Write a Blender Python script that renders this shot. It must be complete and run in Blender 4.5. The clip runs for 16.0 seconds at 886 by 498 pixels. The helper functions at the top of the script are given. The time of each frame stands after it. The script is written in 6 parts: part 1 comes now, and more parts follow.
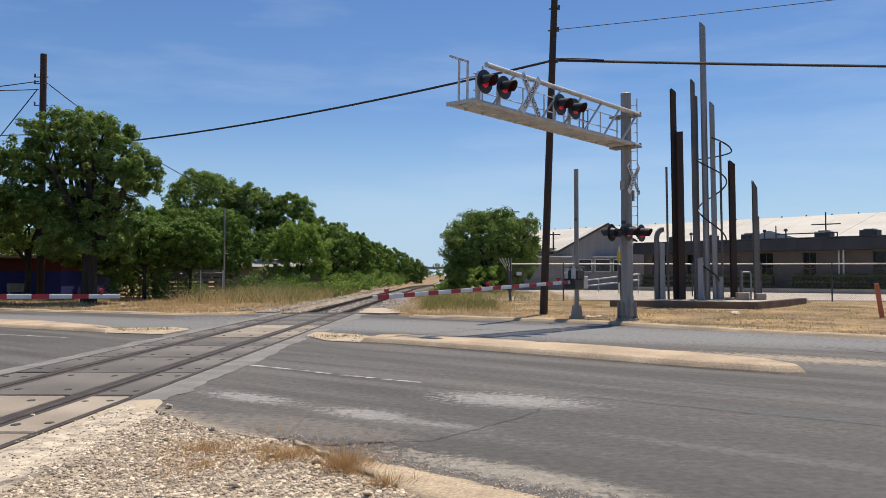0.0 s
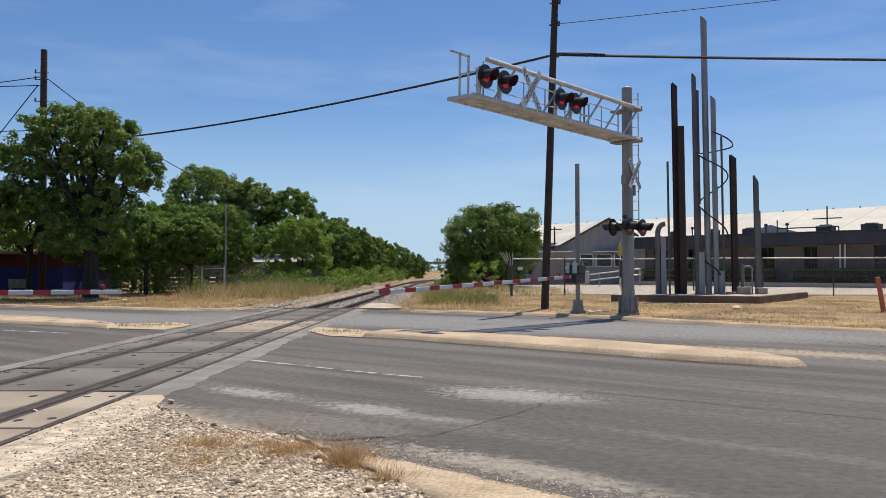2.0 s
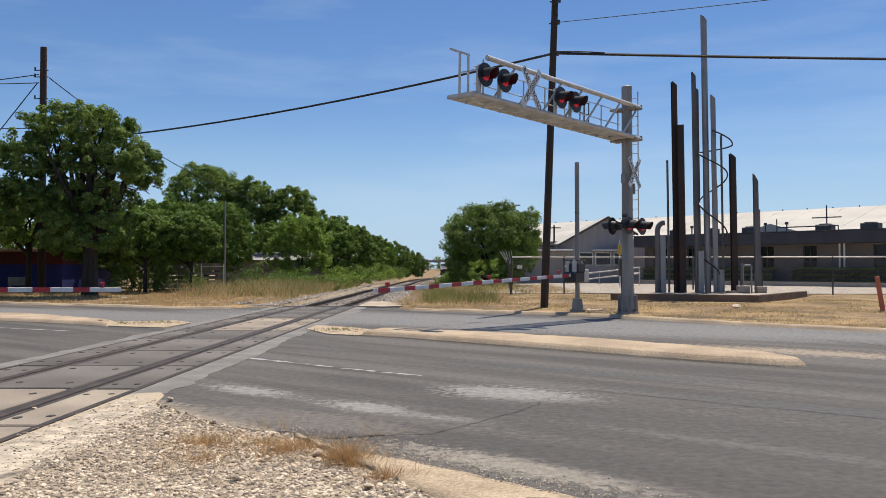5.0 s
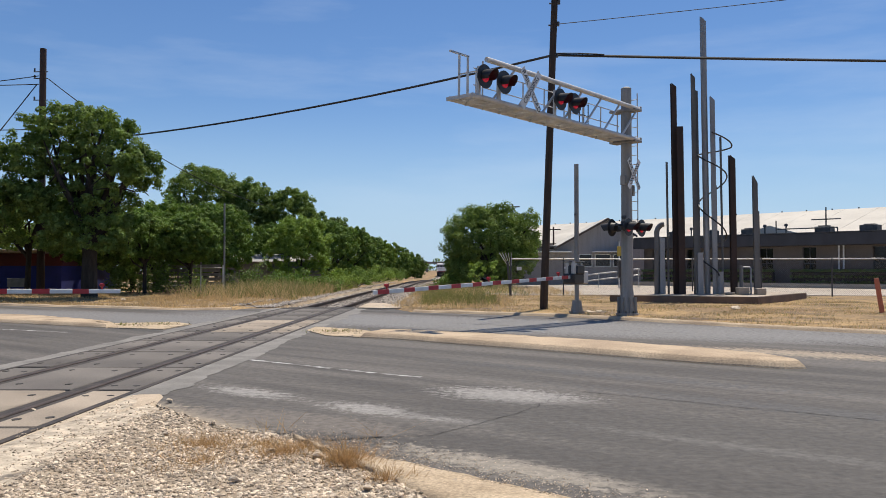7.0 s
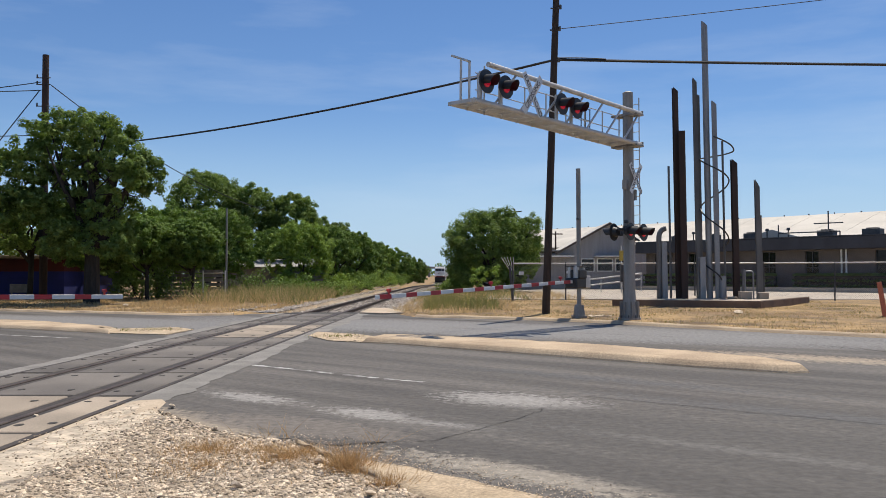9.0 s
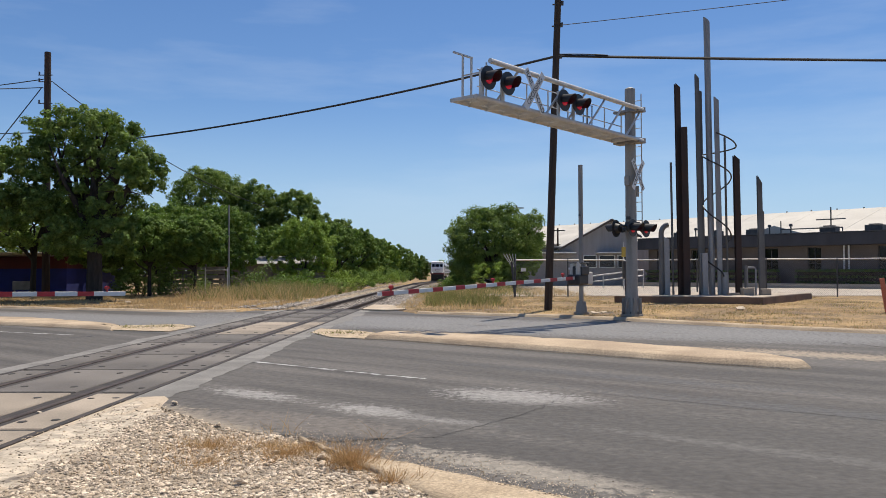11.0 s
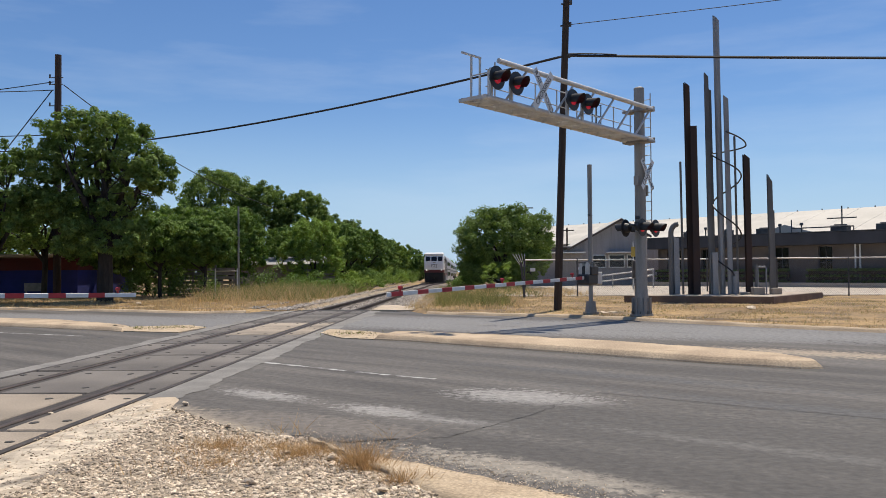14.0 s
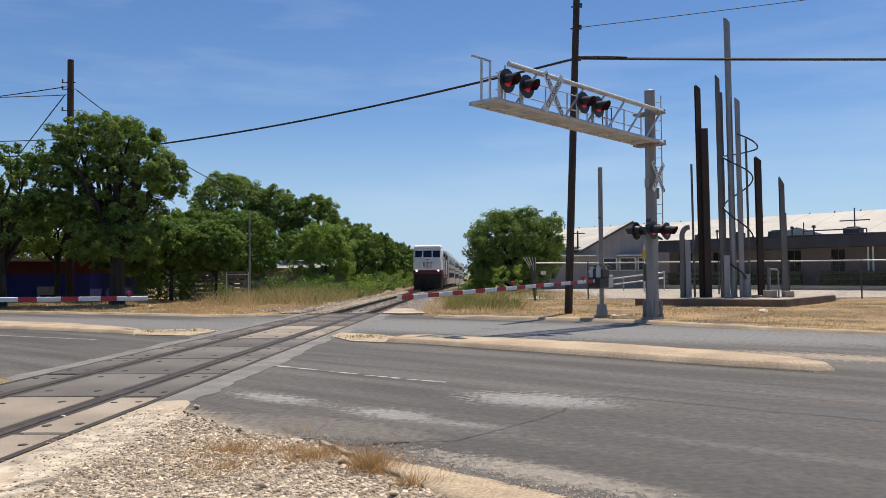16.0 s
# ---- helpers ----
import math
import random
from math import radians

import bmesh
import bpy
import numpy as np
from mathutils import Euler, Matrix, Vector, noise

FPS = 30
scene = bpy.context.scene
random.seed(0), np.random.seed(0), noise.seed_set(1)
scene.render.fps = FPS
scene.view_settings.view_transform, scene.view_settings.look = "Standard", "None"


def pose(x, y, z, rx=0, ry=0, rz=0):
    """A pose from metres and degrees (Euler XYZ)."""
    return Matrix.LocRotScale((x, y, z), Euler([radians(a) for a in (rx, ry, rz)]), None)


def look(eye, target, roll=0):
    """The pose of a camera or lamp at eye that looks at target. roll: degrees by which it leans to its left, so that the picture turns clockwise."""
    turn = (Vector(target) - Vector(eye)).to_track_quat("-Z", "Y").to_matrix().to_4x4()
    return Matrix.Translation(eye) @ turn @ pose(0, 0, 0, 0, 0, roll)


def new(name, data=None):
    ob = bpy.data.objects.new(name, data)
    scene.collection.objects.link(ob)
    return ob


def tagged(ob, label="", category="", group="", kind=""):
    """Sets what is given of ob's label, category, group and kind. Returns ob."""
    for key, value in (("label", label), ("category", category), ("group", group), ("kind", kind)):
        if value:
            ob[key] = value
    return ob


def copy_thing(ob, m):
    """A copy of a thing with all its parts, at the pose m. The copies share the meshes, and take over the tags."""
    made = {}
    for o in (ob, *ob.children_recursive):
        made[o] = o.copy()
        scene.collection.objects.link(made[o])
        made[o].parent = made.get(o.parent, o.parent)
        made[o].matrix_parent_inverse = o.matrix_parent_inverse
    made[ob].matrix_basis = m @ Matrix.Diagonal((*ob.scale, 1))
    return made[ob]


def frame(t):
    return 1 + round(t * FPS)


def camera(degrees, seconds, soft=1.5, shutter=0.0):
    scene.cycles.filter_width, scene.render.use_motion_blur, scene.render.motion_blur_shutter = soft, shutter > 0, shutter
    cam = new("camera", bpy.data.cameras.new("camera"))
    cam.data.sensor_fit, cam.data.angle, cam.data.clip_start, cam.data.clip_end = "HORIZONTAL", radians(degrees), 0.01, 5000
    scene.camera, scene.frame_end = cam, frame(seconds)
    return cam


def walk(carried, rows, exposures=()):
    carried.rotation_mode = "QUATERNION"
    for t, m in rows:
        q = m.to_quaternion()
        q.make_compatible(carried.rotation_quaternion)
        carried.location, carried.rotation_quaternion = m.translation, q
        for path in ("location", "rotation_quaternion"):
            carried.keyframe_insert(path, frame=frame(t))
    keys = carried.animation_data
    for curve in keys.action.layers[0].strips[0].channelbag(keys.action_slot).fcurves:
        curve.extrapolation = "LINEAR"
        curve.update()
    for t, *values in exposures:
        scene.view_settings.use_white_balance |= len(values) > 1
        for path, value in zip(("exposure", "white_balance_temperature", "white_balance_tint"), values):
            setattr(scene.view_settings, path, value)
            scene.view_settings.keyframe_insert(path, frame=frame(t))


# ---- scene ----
# ---- camera: hand held on one spot, slowly turning towards the railway ----
EYE = (0.0, 0.0, 1.53)
cam = camera(55.2, 16.0, soft=0.65)
TURNS = [(0.0, 0.892, 1.756, -0.003), (0.5, 0.894, 1.653, -0.040), (1.0, 0.904, 1.538, -0.049), (1.5, 0.924, 1.457, -0.139),
         (2.0, 0.969, 1.418, -0.129), (2.5, 1.008, 1.388, -0.077), (3.0, 1.033, 1.371, -0.029), (3.5, 1.030, 1.356, 0.031),
         (4.0, 1.005, 1.301, 0.005), (6.5, 0.887, 1.358, -0.003), (7.0, 0.900, 1.413, 0.000), (7.5, 0.945, 1.478, 0.024),
         (8.0, 0.981, 1.598, -0.026), (8.5, 1.017, 1.665, -0.079), (9.0, 1.040, 1.737, -0.126), (11.5, 1.233, 1.433, -0.198),
         (12.0, 1.292, 1.370, -0.210), (12.5, 1.374, 1.338, -0.281), (13.0, 1.494, 1.353, -0.335), (13.5, 1.632, 1.436, -0.378),
         (14.0, 1.802, 1.533, -0.389), (14.5, 1.977, 1.607, -0.325), (15.0, 2.138, 1.693, -0.292), (15.5, 2.296, 1.728, -0.364),
         (16.0, 2.506, 1.756, -0.459)]


def turned(yaw, pitch, roll):
    return pose(*EYE, 0, 0, yaw) @ pose(0, 0, 0, 90 + pitch) @ pose(0, 0, 0, 0, 0, roll)


walk(cam, [(t, turned(a, b, c)) for t, a, b, c in TURNS])

# ---- sky and sun ----
SUN_ELEVATION, SUN_AZIMUTH = 68.0, 32.0
world = bpy.data.worlds.new("world")
scene.world = world
world.use_nodes = True
wn, wl = world.node_tree.nodes, world.node_tree.links
sky = wn.new("ShaderNodeTexSky")
sky.sky_type, sky.sun_disc = "NISHITA", False
sky.sun_elevation, sky.sun_rotation = radians(SUN_ELEVATION), radians(SUN_AZIMUTH)
sky.air_density, sky.dust_density, sky.ozone_density, sky.altitude = 1.0, 0.0, 3.0, 200
wc = wn.new("ShaderNodeTexCoord")
wm = wn.new("ShaderNodeMapping")
wm.inputs["Scale"].default_value = (1.2, 1.2, 7.0)
wm.inputs["Rotation"].default_value = (0.0, 0.09, 0.3)
wno = wn.new("ShaderNodeTexNoise")
wno.inputs["Scale"].default_value, wno.inputs["Detail"].default_value, wno.inputs["Roughness"].default_value = 1.7, 7, 0.55
wr = wn.new("ShaderNodeMapRange")
wr.inputs["From Min"].default_value, wr.inputs["From Max"].default_value = 0.48, 0.85
wr.inputs["To Max"].default_value = 0.36
wmix = wn.new("ShaderNodeMix")
wmix.data_type = "RGBA"
wmix.inputs["B"].default_value = (8.6, 9.4, 10.4, 1)
wl.new(wc.outputs["Generated"], wm.inputs["Vector"])
wl.new(wm.outputs["Vector"], wno.inputs["Vector"])
wl.new(wno.outputs["Fac"], wr.inputs["Value"])
wl.new(wr.outputs["Result"], wmix.inputs["Factor"])
whs = wn.new("ShaderNodeHueSaturation")
whs.inputs["Saturation"].default_value = 1.12
wtint = wn.new("ShaderNodeMix")
wtint.data_type, wtint.blend_type = "RGBA", "MULTIPLY"
wtint.inputs["Factor"].default_value, wtint.inputs["B"].default_value = 1.0, (0.93, 0.98, 1.12, 1)
wl.new(sky.outputs["Color"], whs.inputs["Color"])
wl.new(whs.outputs["Color"], wtint.inputs["A"])
wl.new(wtint.outputs["Result"], wmix.inputs["A"])
whz = wn.new("ShaderNodeMix")
whz.data_type = "RGBA"
whz.inputs["B"].default_value = (4.6, 6.6, 9.0, 1)
wsep = wn.new("ShaderNodeSeparateXYZ")
wel = wn.new("ShaderNodeMapRange")
wel.interpolation_type = "SMOOTHSTEP"
wel.inputs["From Min"].default_value, wel.inputs["From Max"].default_value = -0.02, 0.20
wel.inputs["To Min"].default_value, wel.inputs["To Max"].default_value = 0.85, 0.0
wl.new(wc.outputs["Generated"], wsep.inputs["Vector"])
wl.new(wsep.outputs["Z"], wel.inputs["Value"])
wl.new(wel.outputs["Result"], whz.inputs["Factor"])
wl.new(wmix.outputs["Result"], whz.inputs["A"])
wl.new(whz.outputs["Result"], wn["Background"].inputs["Color"])
wn["Background"].inputs["Strength"].default_value = 0.093
sun = new("sun", bpy.data.lights.new("sun", "SUN"))
sun.data.energy, sun.data.angle, sun.data.color = 5.3, radians(0.53), (1.0, 0.915, 0.785)
sv = Vector((math.sin(radians(SUN_AZIMUTH)) * math.cos(radians(SUN_ELEVATION)),
             math.cos(radians(SUN_AZIMUTH)) * math.cos(radians(SUN_ELEVATION)), math.sin(radians(SUN_ELEVATION))))
sun.matrix_world = look(sv * 300, (0, 0, 0))
scene.view_settings.exposure = 0.0


# ---- materials ----
def mat(name, c1, c2=None, rough=0.8, scale=2.0, bump=0.15, fine=40.0, metal=0.0, vary=0.0, island=0.0, stretch=(1, 1, 1), glow=None, turn=0,
        lo=0.35, hi=0.65, grit=0.25, spots=()):
    """Two colours mixed by a broad noise, a fine grain over them, and a bump. vary / island: brightness spread by object or by loose piece."""
    m = bpy.data.materials.new(name)
    m.use_nodes = True
    n, l = m.node_tree.nodes, m.node_tree.links
    b = n["Principled BSDF"]
    c2 = c2 or tuple(v * 0.75 for v in c1)
    tc = n.new("ShaderNodeTexCoord")
    mp = n.new("ShaderNodeMapping")
    mp.inputs["Scale"].default_value, mp.inputs["Rotation"].default_value = stretch, (0, 0, radians(turn))
    if turn:  # turned first, then stretched
        mp.vector_type = "TEXTURE"
        mp.inputs["Scale"].default_value = tuple(1 / q for q in stretch)
    l.new(tc.outputs["Object"], mp.inputs["Vector"])
    n1 = n.new("ShaderNodeTexNoise")
    n1.inputs["Scale"].default_value, n1.inputs["Detail"].default_value = scale, 6
    l.new(mp.outputs["Vector"], n1.inputs["Vector"])
    n2 = n.new("ShaderNodeTexNoise")
    n2.inputs["Scale"].default_value, n2.inputs["Detail"].default_value, n2.inputs["Roughness"].default_value = fine, 8, 0.62
    l.new(tc.outputs["Object"] if turn else mp.outputs["Vector"], n2.inputs["Vector"])
    r = n.new("ShaderNodeMapRange")
    r.inputs["From Min"].default_value, r.inputs["From Max"].default_value = lo, hi
    l.new(n1.outputs["Fac"], r.inputs["Value"])
    mx = n.new("ShaderNodeMix")
    mx.data_type = "RGBA"
    mx.inputs["A"].default_value, mx.inputs["B"].default_value = (*c1, 1), (*c2, 1)
    l.new(r.outputs["Result"], mx.inputs["Factor"])
    out = mx.outputs["Result"]
    for (sx, sy, sa, ea, eb, colour, cut) in spots:  # a spot of stain, painted shade or sheen: centre, turn, half axes, colour, how ragged
        q = n.new("ShaderNodeMapping")
        q.vector_type = "TEXTURE"
        q.inputs["Location"].default_value, q.inputs["Rotation"].default_value = (sx, sy, 0), (0, 0, radians(sa))
        q.inputs["Scale"].default_value = (ea, eb, 30)
        l.new(tc.outputs["Object"], q.inputs["Vector"])
        g = n.new("ShaderNodeTexGradient")
        g.gradient_type = "SPHERICAL"
        l.new(q.outputs["Vector"], g.inputs["Vector"])
        n3 = n.new("ShaderNodeTexNoise")
        n3.inputs["Scale"].default_value, n3.inputs["Detail"].default_value, n3.inputs["Roughness"].default_value = 9.0, 12, 0.78
        l.new(tc.outputs["Object"], n3.inputs["Vector"])
        ad = n.new("ShaderNodeMath")
        ad.operation = "MULTIPLY_ADD"
        ad.inputs[1].default_value = 0.32
        l.new(g.outputs["Fac"], ad.inputs[0])
        l.new(n3.outputs["Fac"], ad.inputs[2])
        rr = n.new("ShaderNodeMapRange")
        rr.inputs["From Min"].default_value, rr.inputs["From Max"].default_value, rr.inputs["To Max"].default_value = cut, cut + 0.10, 0.8
        l.new(ad.outputs[0], rr.inputs["Value"])
        gm = n.new("ShaderNodeMath")
        gm.operation, gm.use_clamp = "MULTIPLY", True
        l.new(rr.outputs["Result"], gm.inputs[0])
        edge = n.new("ShaderNodeMapRange")
        edge.inputs["From Max"].default_value = 0.12
        l.new(g.outputs["Fac"], edge.inputs["Value"])
        l.new(edge.outputs["Result"], gm.inputs[1])
        mm = n.new("ShaderNodeMix")
        mm.data_type = "RGBA"
        mm.inputs["B"].default_value = (*colour, 1)
        l.new(gm.outputs[0], mm.inputs["Factor"])
        l.new(out, mm.inputs["A"])
        out = mm.outputs["Result"]
    hs = n.new("ShaderNodeHueSaturation")
    l.new(out, hs.inputs["Color"])
    v1 = n.new("ShaderNodeMapRange")
    v1.inputs["To Min"].default_value, v1.inputs["To Max"].default_value = 1 - grit, 1 + grit
    v1.inputs["From Min"].default_value, v1.inputs["From Max"].default_value = 0.3, 0.7
    l.new(n2.outputs["Fac"], v1.inputs["Value"])
    val = v1.outputs["Result"]
    if vary or island:
        src = n.new("ShaderNodeObjectInfo").outputs["Random"] if vary else n.new("ShaderNodeNewGeometry").outputs["Random Per Island"]
        v2 = n.new("ShaderNodeMapRange")
        v2.inputs["To Min"].default_value, v2.inputs["To Max"].default_value = 1 - (vary or island), 1 + (vary or island)
        l.new(src, v2.inputs["Value"])
        mu = n.new("ShaderNodeMath")
        mu.operation = "MULTIPLY"
        l.new(val, mu.inputs[0])
        l.new(v2.outputs["Result"], mu.inputs[1])
        val = mu.outputs[0]
    l.new(val, hs.inputs["Value"])
    l.new(hs.outputs["Color"], b.inputs["Base Color"])
    b.inputs["Roughness"].default_value, b.inputs["Metallic"].default_value = rough, metal
    if bump:
        bp = n.new("ShaderNodeBump")
        bp.inputs["Strength"].default_value, bp.inputs["Distance"].default_value = bump, 0.02
        l.new(n2.outputs["Fac"], bp.inputs["Height"])
        l.new(bp.outputs["Normal"], b.inputs["Normal"])
    if glow:
        b.inputs["Emission Color"].default_value, b.inputs["Emission Strength"].default_value = (*glow[:3], 1), glow[3]
    return m


def leaf_mat(name, c1, c2, thin=0.25, glow_tint=(1.6, 1.7, 0.9)):
    m = mat(name, c1, c2, rough=0.7, scale=0.6, bump=0, fine=5, island=0.55, grit=0.15)
    n, l = m.node_tree.nodes, m.node_tree.links
    tr = n.new("ShaderNodeBsdfTranslucent")
    tr.inputs["Color"].default_value = (c2[0] * glow_tint[0], c2[1] * glow_tint[1], c2[2] * glow_tint[2], 1)
    n["Principled BSDF"].inputs["Specular IOR Level"].default_value = 0.2
    ms = n.new("ShaderNodeMixShader")
    ms.inputs["Fac"].default_value = thin
    l.new(n["Principled BSDF"].outputs["BSDF"], ms.inputs[1])
    l.new(tr.outputs["BSDF"], ms.inputs[2])
    l.new(ms.outputs["Shader"], n["Material Output"].inputs["Surface"])
    return m


PALE = (0.29, 0.275, 0.255)
M_ROAD = mat("sun_bleached_asphalt", (0.066, 0.059, 0.052), (0.118, 0.106, 0.093), rough=0.85, scale=1.1, bump=0.5, fine=11, stretch=(0.10, 1.3, 1), turn=-39, grit=0.34, lo=0.38, hi=0.62,
             spots=((0.7, 10.35, -34, 1.55, 0.85, PALE, 0.58), (-0.95, 9.35, -38, 1.2, 0.5, PALE, 0.62), (-0.1, 8.7, -30, 1.5, 0.4, PALE, 0.66), (-2.6, 10.6, -38, 1.6, 0.5, PALE, 0.64),
                    (2.6, 7.3, -38, 4.2, 0.35, PALE, 0.65), (0.45, 6.6, -38, 2.2, 0.42, (0.30, 0.265, 0.215), 0.60),
                    (-3.0, 8.8, -42, 2.6, 0.8, (0.30, 0.25, 0.185), 0.58), (-1.6, 8.6, -30, 1.6, 0.5, (0.15, 0.13, 0.11), 0.5),
                    (2.2, 12.4, -38, 7.0, 0.7, (0.075, 0.073, 0.072), 0.66), (4.5, 8.8, -38, 9.0, 0.8, (0.08, 0.078, 0.076), 0.66), (5.4, 5.2, -38, 8.0, 2.4, (0.072, 0.066, 0.059), 0.5),
                    # first two: pale far lanes, the low-angle sky sheen put into the colour
                    (1.0, 24.0, -32, 14.0, 3.2, (0.20, 0.195, 0.19), 0.5), (-14.0, 28.5, -26, 14.0, 3.0, (0.19, 0.185, 0.18), 0.5), (6.5, 15.5, -38, 5.5, 1.4, (0.36, 0.29, 0.21), 0.66)))
M_CONC = mat("weathered_concrete", (0.52, 0.42, 0.31), (0.40, 0.32, 0.23), rough=0.9, scale=1.2, bump=0.3, fine=45, grit=0.22)
M_KERB = mat("stained_kerb_concrete", (0.50, 0.385, 0.26), (0.36, 0.27, 0.18), rough=0.9, scale=0.9, bump=0.4, fine=30, grit=0.28)
M_APRON = mat("pale_apron_concrete", (0.24, 0.225, 0.205), (0.165, 0.155, 0.14), rough=0.9, scale=1.4, bump=0.3, fine=50)
M_PANEL_TAN = mat("dusty_crossing_concrete", (0.37, 0.305, 0.235), (0.235, 0.195, 0.15), rough=0.9, scale=0.7, bump=0.25, fine=50, vary=0.12)
M_PANEL = mat("dirty_crossing_concrete", (0.165, 0.146, 0.126), (0.10, 0.088, 0.077), rough=0.85, scale=0.5, bump=0.25, fine=50, vary=0.18)
M_RUBBER = mat("black_flangeway_rubber", (0.028, 0.023, 0.02), (0.055, 0.043, 0.036), rough=0.8, scale=3, bump=0.3)
M_RAIL = mat("worn_rail_steel", (0.10, 0.075, 0.06), (0.055, 0.04, 0.033), rough=0.6, scale=3, metal=0.6, bump=0.1)
M_TIE = mat("creosoted_tie_wood", (0.09, 0.065, 0.05), (0.05, 0.04, 0.033), rough=0.9, scale=5, vary=0.3)
M_BALLAST = mat("ballast_stone", (0.46, 0.41, 0.35), (0.30, 0.26, 0.22), rough=0.95, scale=6, bump=0.6, fine=16, island=0.45)
M_GROUND = mat("dry_verge_soil", (0.34, 0.225, 0.10), (0.17, 0.115, 0.06), rough=0.95, scale=0.5, bump=0.5, fine=6, grit=0.55, lo=0.4, hi=0.62,
               spots=((-2.0, 6.0, 0, 5.5, 5.5, (0.37, 0.30, 0.22), 0.42), (-3.65, 8.0, 90, 4.5, 0.62, (0.53, 0.45, 0.345), 0.5), (-1.5, 6.75, -30, 1.0, 0.55, (0.22, 0.17, 0.12), 0.66), (-0.95, 6.35, -45, 0.55, 0.16, (0.11, 0.09, 0.075), 0.6), (-2.95, 8.6, -55, 0.9, 0.28, (0.17, 0.145, 0.12), 0.62), (-3.2, 6.4, 62, 0.9, 0.10, (0.16, 0.135, 0.11), 0.6),
                      (-5.4, 60.0, 90, 40, 3.0, (0.33, 0.28, 0.22), 0.5),
                      # first spot: dirt ledge behind the kerb, its jagged shade painted in
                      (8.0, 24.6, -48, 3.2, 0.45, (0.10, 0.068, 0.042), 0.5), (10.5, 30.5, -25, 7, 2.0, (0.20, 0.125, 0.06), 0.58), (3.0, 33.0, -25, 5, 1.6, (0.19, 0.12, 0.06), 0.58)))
M_STONE = mat("pale_limestone_gravel", (0.62, 0.515, 0.39), (0.35, 0.275, 0.195), rough=0.95, scale=9, bump=0.4, fine=60, island=0.6)
M_LOT = mat("bleached_parking_concrete", (0.44, 0.38, 0.31), (0.37, 0.32, 0.26), rough=0.9, scale=0.3, bump=0.2, fine=20)
M_TUFT = leaf_mat("brown_dry_tufts", (0.56, 0.385, 0.19), (0.40, 0.25, 0.115), 0.4, (1.1, 1.1, 1.1))
M_SAND = mat("washed_sand_and_kerb", (0.50, 0.39, 0.265), (0.36, 0.275, 0.18), rough=0.95, scale=2.2, bump=0.6, fine=38, grit=0.4)
M_STRAW = leaf_mat("dry_straw_grass", (0.62, 0.475, 0.27), (0.47, 0.345, 0.18), 0.5, (1.1, 1.1, 1.1))
M_WEED = leaf_mat("olive_weeds", (0.12, 0.155, 0.05), (0.22, 0.205, 0.08), 0.4, (1.1, 1.2, 1.0))
M_GALV = mat("galvanised_steel", (0.60, 0.585, 0.555), (0.48, 0.465, 0.435), rough=0.55, scale=2.5, metal=0.35, bump=0.05, grit=0.1)
M_MAST = mat("painted_mast_metal", (0.33, 0.315, 0.29), (0.22, 0.21, 0.195), rough=0.6, scale=1.5, metal=0.25, bump=0.08, grit=0.18, stretch=(3, 3, 0.35))
M_DKMETAL = mat("dark_grey_metal", (0.10, 0.10, 0.10), (0.06, 0.06, 0.062), rough=0.6, scale=3, metal=0.3, bump=0.1)
M_BLACK = mat("black_signal_paint", (0.016, 0.016, 0.018), (0.028, 0.028, 0.03), rough=0.5, scale=4, bump=0.05)
M_LENS = mat("red_signal_lens", (0.35, 0.012, 0.02), (0.22, 0.008, 0.012), rough=0.2, scale=30, bump=0.1, glow=(1.0, 0.02, 0.08, 0.2))
M_WHITE = mat("white_reflective_sheet", (0.74, 0.74, 0.72), (0.62, 0.62, 0.60), rough=0.45, scale=3, bump=0.02, grit=0.06)
M_RED = mat("red_reflective_sheet", (0.46, 0.022, 0.03), (0.36, 0.02, 0.026), rough=0.45, scale=3, bump=0.02, grit=0.08)
M_INK = mat("black_letter_ink", (0.015, 0.015, 0.015), (0.02, 0.02, 0.02), rough=0.6)
M_POLE = mat("creosote_pole_wood", (0.038, 0.027, 0.021), (0.066, 0.047, 0.035), rough=0.9, scale=3, bump=0.5, fine=30, stretch=(3, 3, 0.3))
M_POLE2 = mat("weathered_pole_wood", (0.075, 0.046, 0.036), (0.048, 0.03, 0.026), rough=0.9, scale=3, bump=0.5, fine=30, stretch=(3, 3, 0.3))
M_WIRE = mat("black_cable", (0.012, 0.012, 0.013), (0.02, 0.02, 0.02), rough=0.6, bump=0)
M_STEEL = mat("grey_structural_steel", (0.17, 0.17, 0.165), (0.10, 0.098, 0.095), rough=0.55, scale=1.2, metal=0.35, bump=0.1, stretch=(2, 2, 0.4))
M_LTSTEEL = mat("pale_structural_steel", (0.32, 0.325, 0.33), (0.23, 0.235, 0.24), rough=0.5, scale=1.2, metal=0.4, bump=0.1, stretch=(2, 2, 0.4))
M_RUST = mat("rusted_structural_steel", (0.06, 0.036, 0.028), (0.04, 0.03, 0.027), rough=0.8, scale=1.6, metal=0.1, bump=0.25, stretch=(2, 2, 0.5))
M_SLAB = mat("brown_stained_concrete", (0.20, 0.135, 0.095), (0.14, 0.095, 0.07), rough=0.9, scale=1.3, bump=0.3, fine=30)
M_SLABTOP = mat("tan_concrete_top", (0.42, 0.35, 0.27), (0.33, 0.27, 0.21), rough=0.9, scale=1.3, bump=0.2)
M_BRICK = mat("taupe_wall_render", (0.145, 0.122, 0.108), (0.115, 0.097, 0.086), rough=0.9, scale=0.8, bump=0.3, fine=22)
